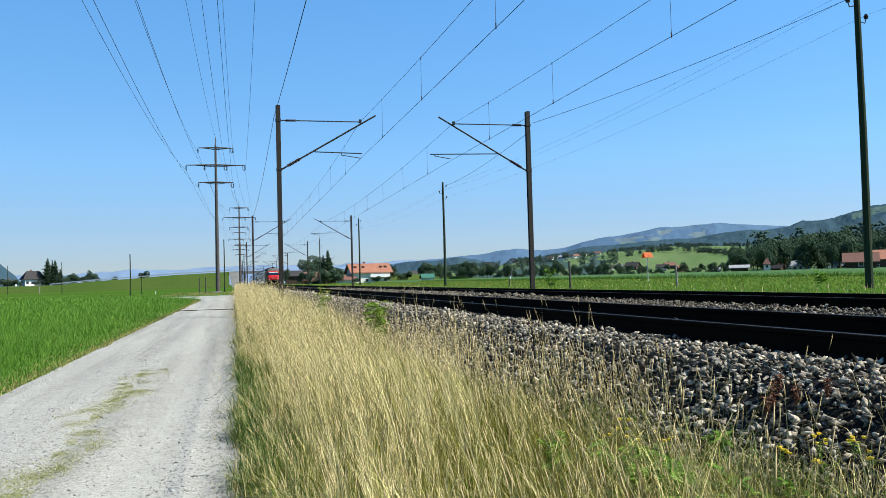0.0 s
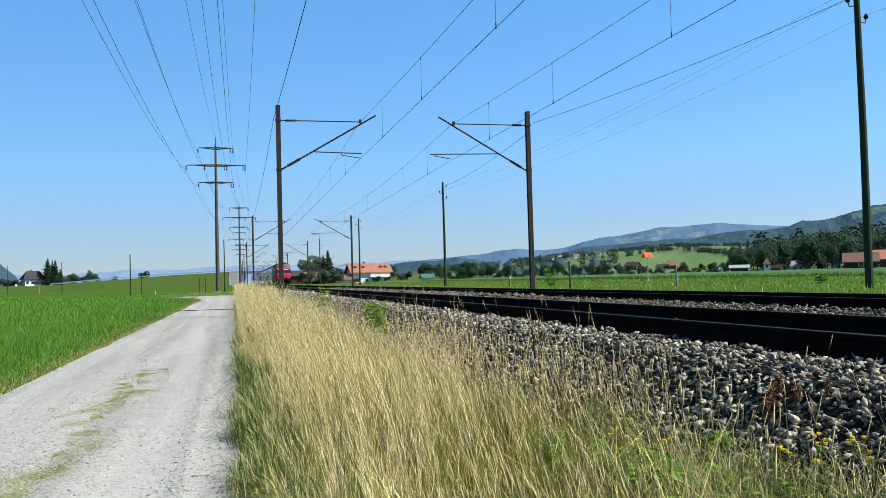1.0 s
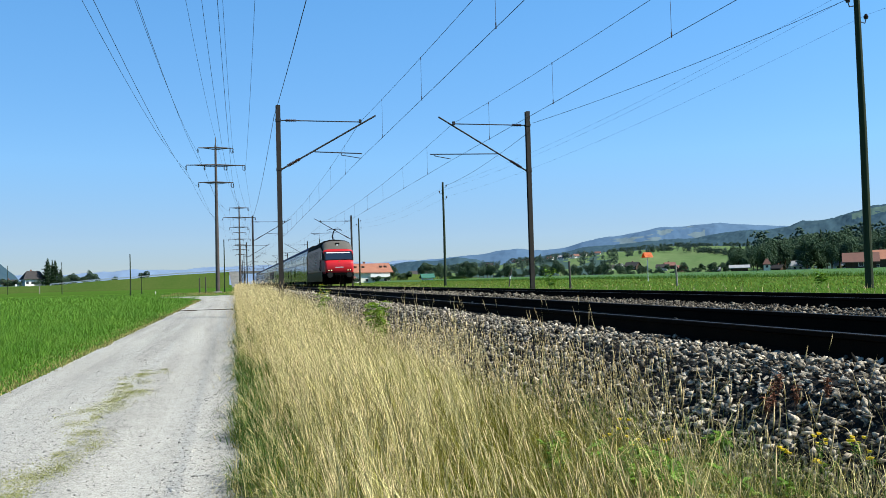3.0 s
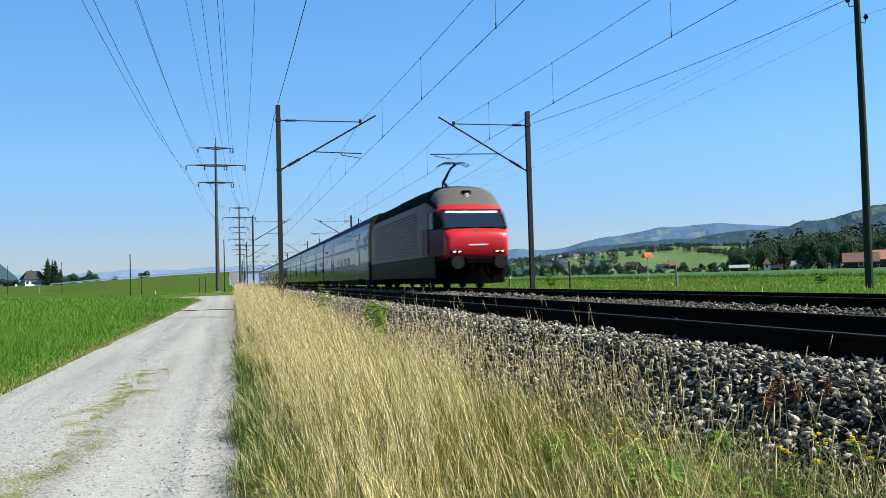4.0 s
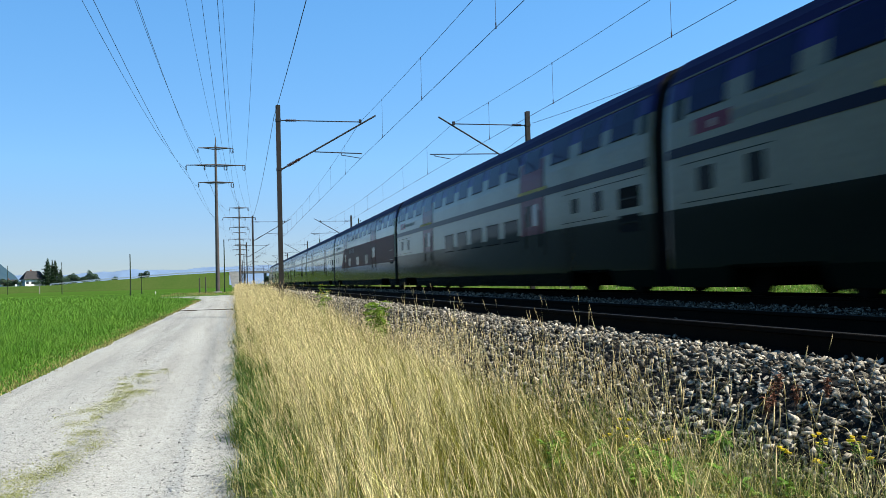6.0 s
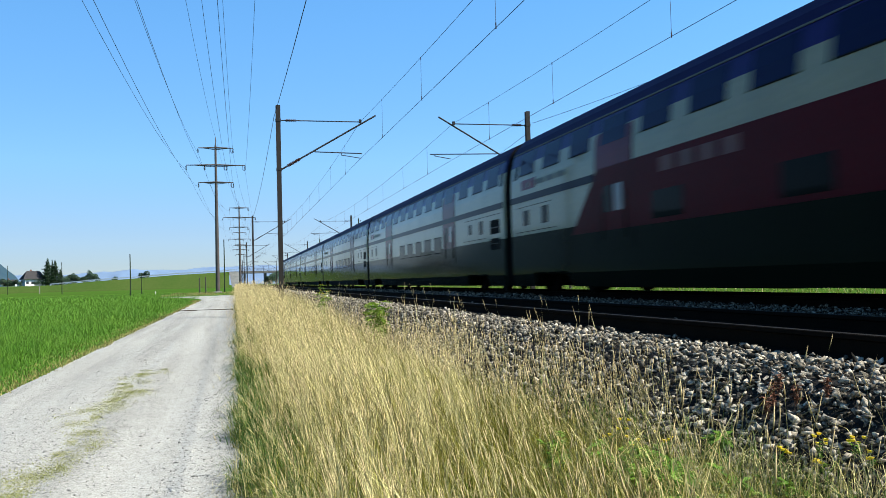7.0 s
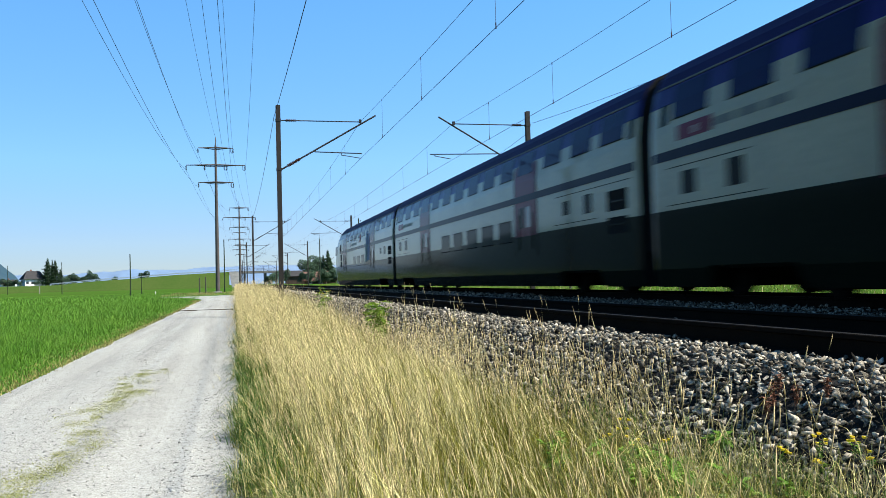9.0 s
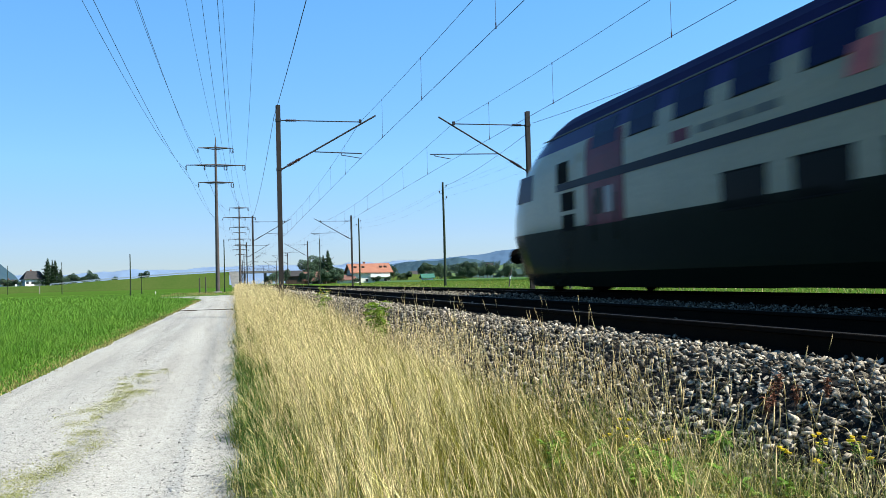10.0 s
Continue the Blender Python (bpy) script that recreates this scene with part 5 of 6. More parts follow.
house("barn", (90.0, 430, 0.6), -12, (17, 8), 2.0, 3.2, "concrete", "roof_grey", "long low hall with a pale grey roof", 0.6, 1, False, False, 3)


# ---- fence posts, marker and small fixtures in the field ----
def stake(at, height, lean, material, label, r=0.055, name="fence_post"):
    thing = tagged(part(name, tubes(((0, 0, -0.2), (lean[0] * 0.5, lean[1] * 0.5, height * 0.5), r, r * 0.95), ((lean[0] * 0.5, lean[1] * 0.5, height * 0.5), (lean[0], lean[1], height), r * 0.95, r * 0.85), sides=8), M[material]), label, "post")
    thing.location = at
    return thing


stake((15.2, 36.0, 0.68), 1.32, (-0.03, 0), "post", "dark wooden fence post in the grass")
stake((21.2, 36.8, 0.68), 1.05, (-0.05, 0), "post_pale", "pale weathered fence post in the grass")
p = stake((16.9, 50.0, 0.68), 1.15, (0.22, 0), "post", "leaning dark fence post with a white cap", 0.045)
part("white_cap", tubes(((0.10, 0, 0.55), (0.135, 0, 0.72), 0.055, 0.055)), M["white"], p)
marker = tagged(empty("marker_sign", (32.0, 60.0, 0.66)), "orange roof-shaped marker on a thin pale post", "sign")
part("post", tubes(((0, 0, -0.2), (0, 0, 2.05), 0.035)), M["zinc"], marker)
bm = bmesh.new()
for s in (-1, 1):
    v = [bm.verts.new(q) for q in ((-0.36, s * 0.30, 1.93), (0.36, s * 0.30, 1.93), (0.36, 0, 2.34), (-0.36, 0, 2.34))]
    bm.faces.new(v if s < 0 else v[::-1])
bmesh.ops.solidify(bm, geom=bm.faces[:], thickness=0.02)
part("sign_board", bm, M["orange"], marker, "orange roof-shaped board")
drain = tagged(part("drain_channel", boxes((-3.15, 0.12, 45.42, 45.47, -0.05, 0.05), (-3.15, 0.12, 45.57, 45.62, -0.05, 0.05), (-3.15, 0.12, 45.47, 45.57, -0.05, 0.005)), M["boards"]), "narrow dark drain channel across the gravel path", "drain")
stake((-4.3, 132, 0), 2.6, (0, 0), "post", "dark gate post beside the path", 0.10, "gate_post")
stake((-5.2, 132, 0), 2.5, (0, 0), "post", "dark gate post beside the path", 0.10, "gate_post")
stake((-13.2, 150, 0), 0.5, (0, 0), "white", "small white marker post in the meadow", 0.09, "marker_post")
stake((-63.0, 300, 0), 3.0, (0, 0), "post_pale", "pale marker post in the meadow", 0.16, "marker_post")


# ---- trees ----
def crown_points(rng, n, height, spread, low, shape):
    """Centres of leaf bunches in an uneven crown made of several lobes."""
    pts = []
    if shape == "spruce":
        z = low + (height - low) * (1 - np.sqrt(rng.uniform(0, 1, n)))
        f = (height - z) / (height - low)
        a = rng.uniform(0, math.tau, n)
        tier = 0.72 + 0.28 * np.sin(z * 9.0 / height * 6.0)
        r = spread * f * tier * np.sqrt(rng.uniform(0.15, 1, n)) * (1 + 0.18 * np.sin(3 * a + z))
        return np.stack([r * np.cos(a), r * np.sin(a), z - 0.12 * r], 1)
    lobes = 7 if shape == "broad" else 5
    for k in range(lobes):
        a = k * 2.4 + rng.uniform(-0.4, 0.4)
        off = spread * (0.50 if k else 0.0) * rng.uniform(0.6, 1.1)
        c = np.array([off * math.cos(a), off * math.sin(a), low + (height - low) * (0.30 + 0.55 * rng.uniform(0, 1) if k else 0.68)])
        rad = np.array([spread * 0.52, spread * 0.52, (height - low) * (0.26 if shape == "broad" else 0.34)]) * rng.uniform(0.75, 1.1)
        m = n // lobes
        d = rng.normal(0, 1, (m, 3))
        d /= np.linalg.norm(d, axis=1)[:, None]
        pts.append(c + d * rad * (rng.uniform(0.35, 1, (m, 1)) ** 0.4))
    return np.concatenate(pts)


def tree(seed, height, spread, shape, label, n=1500):
    rng = np.random.default_rng(seed)
    thing = tagged(empty("tree"), label, "tree")
    bm = bmesh.new()
    low = height * (0.06 if shape == "spruce" else 0.07)
    tube(bm, (0, 0, -0.4), (0, 0, height * 0.45), height * 0.022, height * 0.014)
    tube(bm, (0, 0, height * 0.45), (0.1, 0, height * 0.9), height * 0.014, height * 0.004)
    for k in range(6):
        a = k * 2.1
        z = height * (0.25 + 0.08 * k)
        tube(bm, (0, 0, z), (spread * 0.6 * math.cos(a), spread * 0.6 * math.sin(a), z + height * 0.14), height * 0.008, height * 0.002, sides=5)
    part("trunk", bm, M["bark"], thing)
    pts = crown_points(rng, n, height, spread, low, shape)
    v, f = clumps(rng, pts, rng.uniform(0.35, 0.8, len(pts)) * spread * (0.14 if shape == "spruce" else 0.125), 0.7)
    mesh_of("crown", v, f, M["spruce" if shape == "spruce" else "tree"], thing)
    return thing


PROTO = [tree(1, 9.0, 4.2, "broad", "leafy green broadleaf tree in the valley"), tree(2, 11.0, 4.6, "broad", "leafy green broadleaf tree in the valley"), tree(3, 8.0, 3.0, "tall", "dark green leafy tree in the valley"),
         tree(4, 12.0, 2.5, "spruce", "dark green spruce in the valley", 1600), tree(5, 16.0, 2.6, "tall", "tall narrow poplar above the trees"), tree(6, 3.4, 2.3, "broad", "round green shrub at the field edge")]
HOMES = [(26.0, 300), (31.0, 315), (95.0, 420), (-81.2, 413), (262.0, 352), (60.5, 292)]
for t, (x, y) in zip(PROTO, HOMES):
    t.matrix_basis = pose(x, y, slope_z(x, y) if x > -70 else 3.1)


def plant(k, x, y, size, turn, wide=1.0):
    t = copy_thing(PROTO[k], pose(x, y, slope_z(x, y), 0, 0, turn))
    t.scale = (size * wide, size * wide, size)
    return t


# by the farm and the bridge
for k, x, y, s in ((3, 32.0, 292, 1.0), (3, 30.6, 294, 0.85), (3, 33.2, 296, 0.8), (5, 48.0, 281, 0.6), (5, 51.5, 281, 0.55), (5, 40.5, 282, 0.5), (0, 37.5, 300, 0.62), (1, 36.0, 305, 0.55), (2, 56.3, 298, 0.72), (0, 21.5, 270, 0.45), (5, 22.9, 262, 1.2), (1, 24.8, 290, 0.42), (5, 28.0, 268, 1.3),
                   (5, 30.0, 272, 1.25), (5, 33.8, 280, 1.0), (0, 15.6, 330, 0.62), (2, 20.2, 335, 0.7), (5, 44.0, 286, 0.55), (5, 47.0, 285, 0.5), (5, 56.5, 285, 0.8), (0, 42.5, 310, 0.8), (5, 12.2, 300, 1.1),
                   (2, 80.0, 326, 0.80), (0, 78.5, 334, 0.85), (0, 82.5, 330, 0.7), (5, 76.0, 318, 1.1), (5, 96.0, 330, 1.2)):
    plant(k, x, y, s, 37 * x, 1.7 if k == 3 else 1.0)
# by the white house, on the level ground behind the raised road
for k, x, y, s, z in ((3, -82.6, 410, 1.06, 3.0), (3, -79.6, 411, 1.0, 3.0), (3, -84.0, 414, 0.70, 3.0), (3, -77.8, 413, 0.62, 3.1), (0, -73.2, 412, 0.62, 3.1), (5, -71.0, 412, 1.3, 3.1), (2, -65.4, 414, 0.74, 3.3), (0, -63.0, 414, 0.55, 3.4),
                      (5, -67.5, 413, 1.2, 3.2), (5, -96.0, 408, 0.9, 2.9), (5, -93.6, 407, 0.7, 2.9), (5, -100.0, 409, 1.1, 2.8), (5, -106.0, 408, 1.2, 2.7), (0, -104.0, 412, 0.45, 2.8), (5, -86.2, 406, 0.7, 3.0), (5, -43.6, 440, 1.45, 4.0), (5, -58.0, 440, 0.9, 3.7), (5, -75.0, 408, 1.1, 3.1)):
    t = plant(k, x, y, s, 41 * x, 1.9 if k == 3 else 1.0)
    t.location.z = z - 0.1
rng = np.random.default_rng(11)
for k in range(105):  # hedgerow along the valley floor
    a = radians(13 + 21 * (k + rng.uniform(-0.4, 0.4)) / 105)
    r = rng.uniform(400, 520)
    low = math.degrees(a) > 26
    plant(int(rng.choice([0, 1, 2, 5] if not low else [5, 0, 5])), r * math.sin(a), r * math.cos(a), rng.uniform(0.45, 0.9) * (0.8 if low else 1.0), rng.uniform(0, 360))
for k in range(130):  # the edge of the wood on the slope
    a = radians(rng.uniform(33.4, 46))
    r = rng.uniform(400, 620)
    plant(int(rng.choice([0, 1, 1, 2, 3])), r * math.sin(a), r * math.cos(a), rng.uniform(0.9, 1.5) * (1.0 if math.degrees(a) < 35.5 else 1.25), rng.uniform(0, 360))
plant(4, 365.0, 490, 0.9, 20)


def tree_mass(name, label, spots, seed, material="tree"):
    """A wood behind the single trees: crowns of many bunches on the slope, one object."""
    q = np.random.default_rng(seed)
    rows, sizes = [], []
    for x, y, h in spots:
        m = 64
        d = q.normal(0, 1, (m, 3))
        d /= np.linalg.norm(d, axis=1)[:, None]
        rows.append(np.array([x, y, slope_z(x, y) + h * 0.52]) + d * np.array([0.36 * h, 0.36 * h, 0.46 * h]) * q.uniform(0.5, 1.05, (m, 1)))
        sizes.append(q.uniform(0.05, 0.11, m) * h)
    v, f = clumps(q, np.concatenate(rows), np.concatenate(sizes), 0.8)
    tagged(mesh_of(name, v, f, M[material]), label, "wood", kind="stuff")


spots = []
for k in range(230):
    a, r = radians(rng.uniform(35, 48)), rng.uniform(580, 800)
    spots.append((r * math.sin(a), r * math.cos(a), rng.uniform(7, 13) + 9 * rng.uniform(0, 1) ** 4))
for k in range(520):
    a, r = rng.uniform(12.5, 26), rng.uniform(620, 1190)
    if noise.noise(Vector((a * 0.9, r * 0.012, 4.0))) > 0.08:
        a = radians(a)
        spots.append((r * math.sin(a), r * math.cos(a), rng.uniform(4, 8)))
for k in range(150):
    a, r = radians(rng.uniform(25.5, 35)), rng.uniform(1080, 1190)
    spots.append((r * math.sin(a), r * math.cos(a), rng.uniform(4, 8)))
for k in range(70):
    a = radians(rng.uniform(26, 34.5))
    r = 760 + 60 * math.sin(a * 40) + rng.uniform(-12, 12)
    spots.append((r * math.sin(a), r * math.cos(a), rng.uniform(4, 7)))
tree_mass("woodland", "mixed dark green woodland on the valley slopes", spots, 77, "woodland")


# ---- stands of grass and crops ----
def stand(name, label, pieces, materials, category="grass"):
    """One stand of grass: each piece is (verts, faces, material index)."""
    vs, fs, ms, k = [], [], [], 0
    for v, f, m in pieces:
        vs.append(v)
        fs.append(f + k)
        ms.append(np.full(len(f), m, dtype=np.int32))
        k += len(v)
    ob = mesh_of(name, np.concatenate(vs), np.concatenate(fs), [M[m] for m in materials])
    ob.data.polygons.foreach_set("material_index", np.concatenate(ms))
    ob.data.update()
    return tagged(ob, label, category, kind="stuff")


def verge_height(x):
    return np.interp(x, [p[0] for p in BED], [p[1] for p in BED]) * (x > 2.05) + np.interp(x, [0.1, 0.5, 2.1], [0.0, 0.03, 0.05]) * (x <= 2.05)


def seed_heads(g, tips, way, length, width):
    n = len(tips)
    shape = np.array([[0, 0, -0.5], [1, 0, 0], [-0.5, 0.87, 0], [-0.5, -0.87, 0], [0, 0, 0.6]])
    v = np.repeat(shape[None], n, 0) * np.stack([width, width, length], 1)[:, None]
    tilt = way * (length * 0.5)[:, None]
    v[:, 4] += tilt
    v[:, 0] -= tilt
    v = v + tips[:, None]
    base = (np.arange(n) * 5)[:, None]
    f = np.concatenate([base + np.array(t)[None] for t in ((0, 2, 1), (0, 3, 2), (0, 1, 3), (4, 1, 2), (4, 2, 3), (4, 3, 1))])
    return v.reshape(-1, 3), f


g = np.random.default_rng(21)


def edge_line(y):
    """The ragged edge of the grass along the path."""
    return 0.10 * np.sin(y * 1.7 + 0.6) * np.sin(y * 0.53) + 0.07 * np.sin(y * 4.1) + 0.04 * np.sin(y * 9.7 + 1.0)


pieces = []
for y0, y1, n, seg, h0, h1, w in ((-9, 1.7, 7000, 2, 0.40, 0.80, 0.0060), (1.7, 6.0, 9800, 4, 0.36, 1.08, 0.0031), (6.0, 13.0, 16500, 3, 0.40, 1.05, 0.0038), (13, 34, 40000, 3, 0.50, 0.98, 0.0052), (34, 110, 52000, 2, 0.56, 0.92, 0.013), (110, 330, 16000, 2, 0.6, 0.95, 0.06)):
    y = y0 + (y1 - y0) * g.uniform(0, 1, n)
    x = 0.20 + 2.15 * g.uniform(0, 1, n)
    # tufts: pull the roots together
    cell = 0.21 if y1 < 14 else 0.34
    cx, cy = (np.floor(x / cell) + 0.5) * cell, (np.floor(y / cell) + 0.5) * cell
    cx, cy = cx + 0.08 * np.sin(cx * 91 + cy * 57), cy + 0.08 * np.sin(cx * 43 - cy * 71)
    pull = g.uniform(0.25, 0.97, n)
    x, y = x + (cx - x) * pull, y + (cy - y) * pull
    patch = 0.5 + 0.5 * np.sin(x * 2.1 + 1.3 * np.sin(y * 0.9)) * np.sin(y * 1.1 + 0.7)
    tuft = np.mod(np.sin(cx * 12.9 + cy * 78.2) * 4375.5, 1.0)
    edge = np.maximum(np.clip((2.95 - x) / 1.15, 0.42, 1), 0.85 * (y > 17)) * np.interp(y, [10, 20, 30, 330], [1.0, 1.32, 1.58, 1.50])
    h = (h0 + (h1 - h0) * g.uniform(0, 1, n) ** 0.8) * (0.60 + 0.18 * patch + 0.40 * tuft) * edge
    h = np.minimum(h, (x + 0.10 - edge_line(y)) * g.uniform(0.75, 1.25, n) * np.interp(y, [10, 30], [1.0, 1.6]))
    way = np.where(g.uniform(0, 1, n) < 0.30, g.uniform(0, math.tau, n), math.pi + 2.4 * (tuft - 0.5) + g.normal(0.0, 0.55, n))
    lean = np.abs(g.normal(0.05, 0.10, n)) + 0.16 * tuft + 0.10 * np.clip(x - 0.7, 0, 1.5) + 0.5 * (g.uniform(0, 1, n) < 0.08)
    h = np.where((patch < 0.45) & (x > 0.8) & (g.uniform(0, 1, n) < 0.60), h * 0.4, h)
    clump = np.mod(np.sin(cx * 39.3 + cy * 11.7) * 2731.3, 1.0)
    dry = 0.55 * clump + 0.45 * g.uniform(0, 1, n) < np.clip(0.95 - 0.235 * x - 0.26 * (1 - patch), 0.2, 1)
    h = np.where((x > 1.65) & (y > 1.7) & (y < 4.7) & (g.uniform(0, 1, n) < 0.35), h * 0.35, h)
    green_edge = (y < 11) & (x < 0.46 + edge_line(y)) & (g.uniform(0, 1, n) < 0.72)
    h, dry = np.where(green_edge, 0.45 * h, h), dry & ~green_edge
    bold = np.where(g.uniform(0, 1, n) < 0.22, 2.0, 0.8)
    for k, mask in ((0, dry), (2, ~dry)):
        m = int(mask.sum())
        hh = h[mask] * (1.0 if k == 0 else 0.74)
        v, f, tips, dirs = blades(g, x[mask], y[mask], verge_height(x[mask]), hh, g.uniform(0.7, 1.3, m) * bold[mask] * w, lean[mask], way[mask], 0.55, seg)
        pieces.append((v, f, k))
        if k == 0:
            pick = g.uniform(0, 1, m) < 0.36
            c = int(pick.sum())
            v, f = seed_heads(g, tips[pick], dirs[pick] * 0.35, g.uniform(0.05, 0.13, c), g.uniform(0.0016, 0.0030, c) * max(1.0, 0.8 * w / 0.0032))
            pieces.append((v, f, 1))
stand("tall_grass", "tall dry straw-coloured grass along the track", pieces, ["straw", "seed", "olive"])

# clumps of green grass that hang over the edge of the path, and the green floor of the verge
pieces = []
for y0, y1, count, size, w in ((-8, 1.6, 60, 0.30, 0.007), (1.6, 9, 330, 0.36, 0.0048), (1.6, 11, 260, 0.27, 0.0095), (9, 22, 300, 0.40, 0.008), (22, 60, 190, 0.36, 0.018)):
    for k in range(count):
        cy = y0 + (y1 - y0) * (k + g.uniform(-0.8, 0.8)) / count
        cx = 0.22 + float(edge_line(np.array([cy]))[0]) * 0.9 + g.uniform(-0.08, 0.24)
        m = int(g.integers(22, 60))
        rad = g.uniform(0.03, 0.10)
        x, y = cx + g.normal(0, rad, m), cy + g.normal(0, rad * 1.6, m)
        dry = g.uniform(0, 1) < 0.22
        pieces.append((*blades(g, x, y, verge_height(x), size * g.uniform(0.35, 1.15) * g.uniform(0.5, 1.2, m), w * g.uniform(0.5, 1.5, m), np.abs(g.normal(0.36, 0.30, m)), math.pi + g.normal(0, 1.5, m), 1.2, 3)[:2], 2 if dry else int(g.uniform(0, 1) < 0.25)))
for y0, y1, x0, x1, n, h, w, k in ((1.7, 9, 0.10, 0.55, 1500, 0.15, 0.006, 0), (9, 40, 0.08, 0.45, 2600, 0.18, 0.012, 0), (2.0, 7.0, 1.2, 2.65, 2600, 0.22, 0.007, 0), (2.0, 8.0, 1.2, 2.5, 3400, 0.40, 0.004, 1), (1.7, 13, 0.3, 2.3, 17000, 0.36, 0.0055, 1), (12, 40, 0.5, 2.4, 5000, 0.34, 0.014, 1),
                                 (1.9, 4.2, 1.8, 2.55, 2600, 0.24, 0.005, 0), (1.9, 4.0, 1.9, 2.6, 1500, 0.30, 0.004, 2), (1.9, 3.4, 2.3, 2.8, 700, 0.22, 0.004, 2), (-8, 1.7, 0.4, 2.4, 3000, 0.34, 0.014, 1)):
    x, y = g.uniform(x0, x1, n), g.uniform(y0, y1, n)
    pieces.append((*blades(g, x, y, verge_height(x), h * g.uniform(0.4, 1.25, n), w * g.uniform(0.6, 1.4, n), np.abs(g.normal(0.35, 0.25, n)), g.uniform(0, math.tau, n), 1.1, 3)[:2], k))
stand("green_grass", "fresh green grass at the foot of the dry stalks", pieces, ["green_blade", "olive", "straw"])

# stalks and dry stubble that stand up from the stones
pieces = []
for n, x0, x1, y0, y1, h0, h1, w in ((110, 2.3, 2.95, 5.5, 22, 0.45, 0.85, 0.0045), (1100, 2.05, 2.85, 4.9, 12, 0.16, 0.44, 0.0030), (700, 2.15, 2.75, 9, 26, 0.18, 0.42, 0.005), (40, 2.4, 3.0, 3.2, 6.0, 0.18, 0.36, 0.003)):
    x, y = g.uniform(x0, x1, n), y0 + (y1 - y0) * g.uniform(0, 1, n) ** 1.2
    v, f, tips, dirs = blades(g, x, y, verge_height(x), g.uniform(h0, h1, n) * np.clip(1.25 - 0.6 * (x - 2.3), 0.5, 1), np.full(n, w) * g.uniform(0.7, 1.3, n), np.abs(g.normal(0.06, 0.07, n)), math.pi + g.normal(0, 1.2, n), 0.6, 3)
    pieces.append((v, f, 0))
    pieces.append((*seed_heads(g, tips, dirs * 0.3, g.uniform(0.07, 0.16, n), g.uniform(0.002, 0.0038, n)), 1))
n = 2600
x, y = g.uniform(-9.5, 0.3, n), g.uniform(112, 150, n)
ok = np.sin(x * 1.1 + 0.4) + np.sin(y * 0.23 + 1.0) > -0.4
x, y, n = x[ok], y[ok], int(ok.sum())
pieces.append((*blades(g, x, y, np.zeros(n), 0.26 * g.uniform(0.4, 1.4, n), 0.05 * g.uniform(0.6, 1.4, n), np.abs(g.normal(0.3, 0.2, n)), g.uniform(0, math.tau, n), 0.8, 2)[:2], 2))
stand("grass_stalks", "single dry stalks with brown seed heads among the stones", pieces, ["straw", "seed", "thatch"])

# meadow beside the path
pieces = []
for y0, y1, n, h, w in ((7, 16, 26000, 0.24, 0.010), (16, 32, 30000, 0.28, 0.018), (32, 70, 30000, 0.30, 0.040), (70, 180, 24000, 0.32, 0.11)):
    y = y0 + (y1 - y0) * g.uniform(0, 1, n)
    x = -3.25 - (0.265 * y - 1.6) * g.uniform(0, 1, n) ** 1.15
    keep = np.clip((-3.2 - x) / 0.9, 0.22, 1) * np.where((y > 74) & (x > -4.0 - 0.0096 * np.maximum(y - 74, 0) ** 2), 0.15, 1.0)
    v, f, tips, dirs = blades(g, x, y, np.zeros(n), h * keep * g.uniform(0.55, 1.25, n), w * g.uniform(0.7, 1.4, n), np.abs(g.normal(0.28, 0.2, n)), g.uniform(0, math.tau, n), 0.9, 2)
    pieces.append((v, f, 0))
for x0, x1, y0, y1, n, w in ((-14, -3.3, -9, 8, 9000, 0.04), (-60, -9, 6, 180, 16000, 0.16)):
    x, y = g.uniform(x0, x1, n), g.uniform(y0, y1, n)
    ok = (x < -3.3 - (0.265 * y - 1.6)) if y1 > 20 else np.full(n, True)
    x, y, n = x[ok], y[ok], int(ok.sum())
    pieces.append((*blades(g, x, y, np.zeros(n), 0.28 * g.uniform(0.55, 1.25, n), w * g.uniform(0.7, 1.4, n), np.abs(g.normal(0.28, 0.2, n)), g.uniform(0, math.tau, n), 0.9, 2)[:2], 0))
n = 11000
y = 6 + 70 * g.uniform(0, 1, n) ** 1.6
x = -3.0 + 0.07 * np.sin(y * 1.3) - g.uniform(-0.14, 0.55, n)
v, f, tips, dirs = blades(g, x, y, np.zeros(n), g.uniform(0.03, 0.10, n), 0.006 + 0.0007 * y, np.abs(g.normal(0.5, 0.3, n)), g.uniform(0, math.tau, n), 0.9, 2)
pieces.append((v, f, 1))
n = 14000
y = 6 + 60 * g.uniform(0, 1, n) ** 1.7
x = g.uniform(-3.9, -3.08, n)
v, f, tips, dirs = blades(g, x, y, np.zeros(n), g.uniform(0.03, 0.15, n), 0.008 + 0.0007 * y, np.abs(g.normal(0.5, 0.3, n)), g.uniform(0, math.tau, n), 0.9, 2)
pieces.append((v, f, 0))
stand("meadow_grass", "lush bright green meadow grass beside the path", pieces, ["meadow", "thatch"])

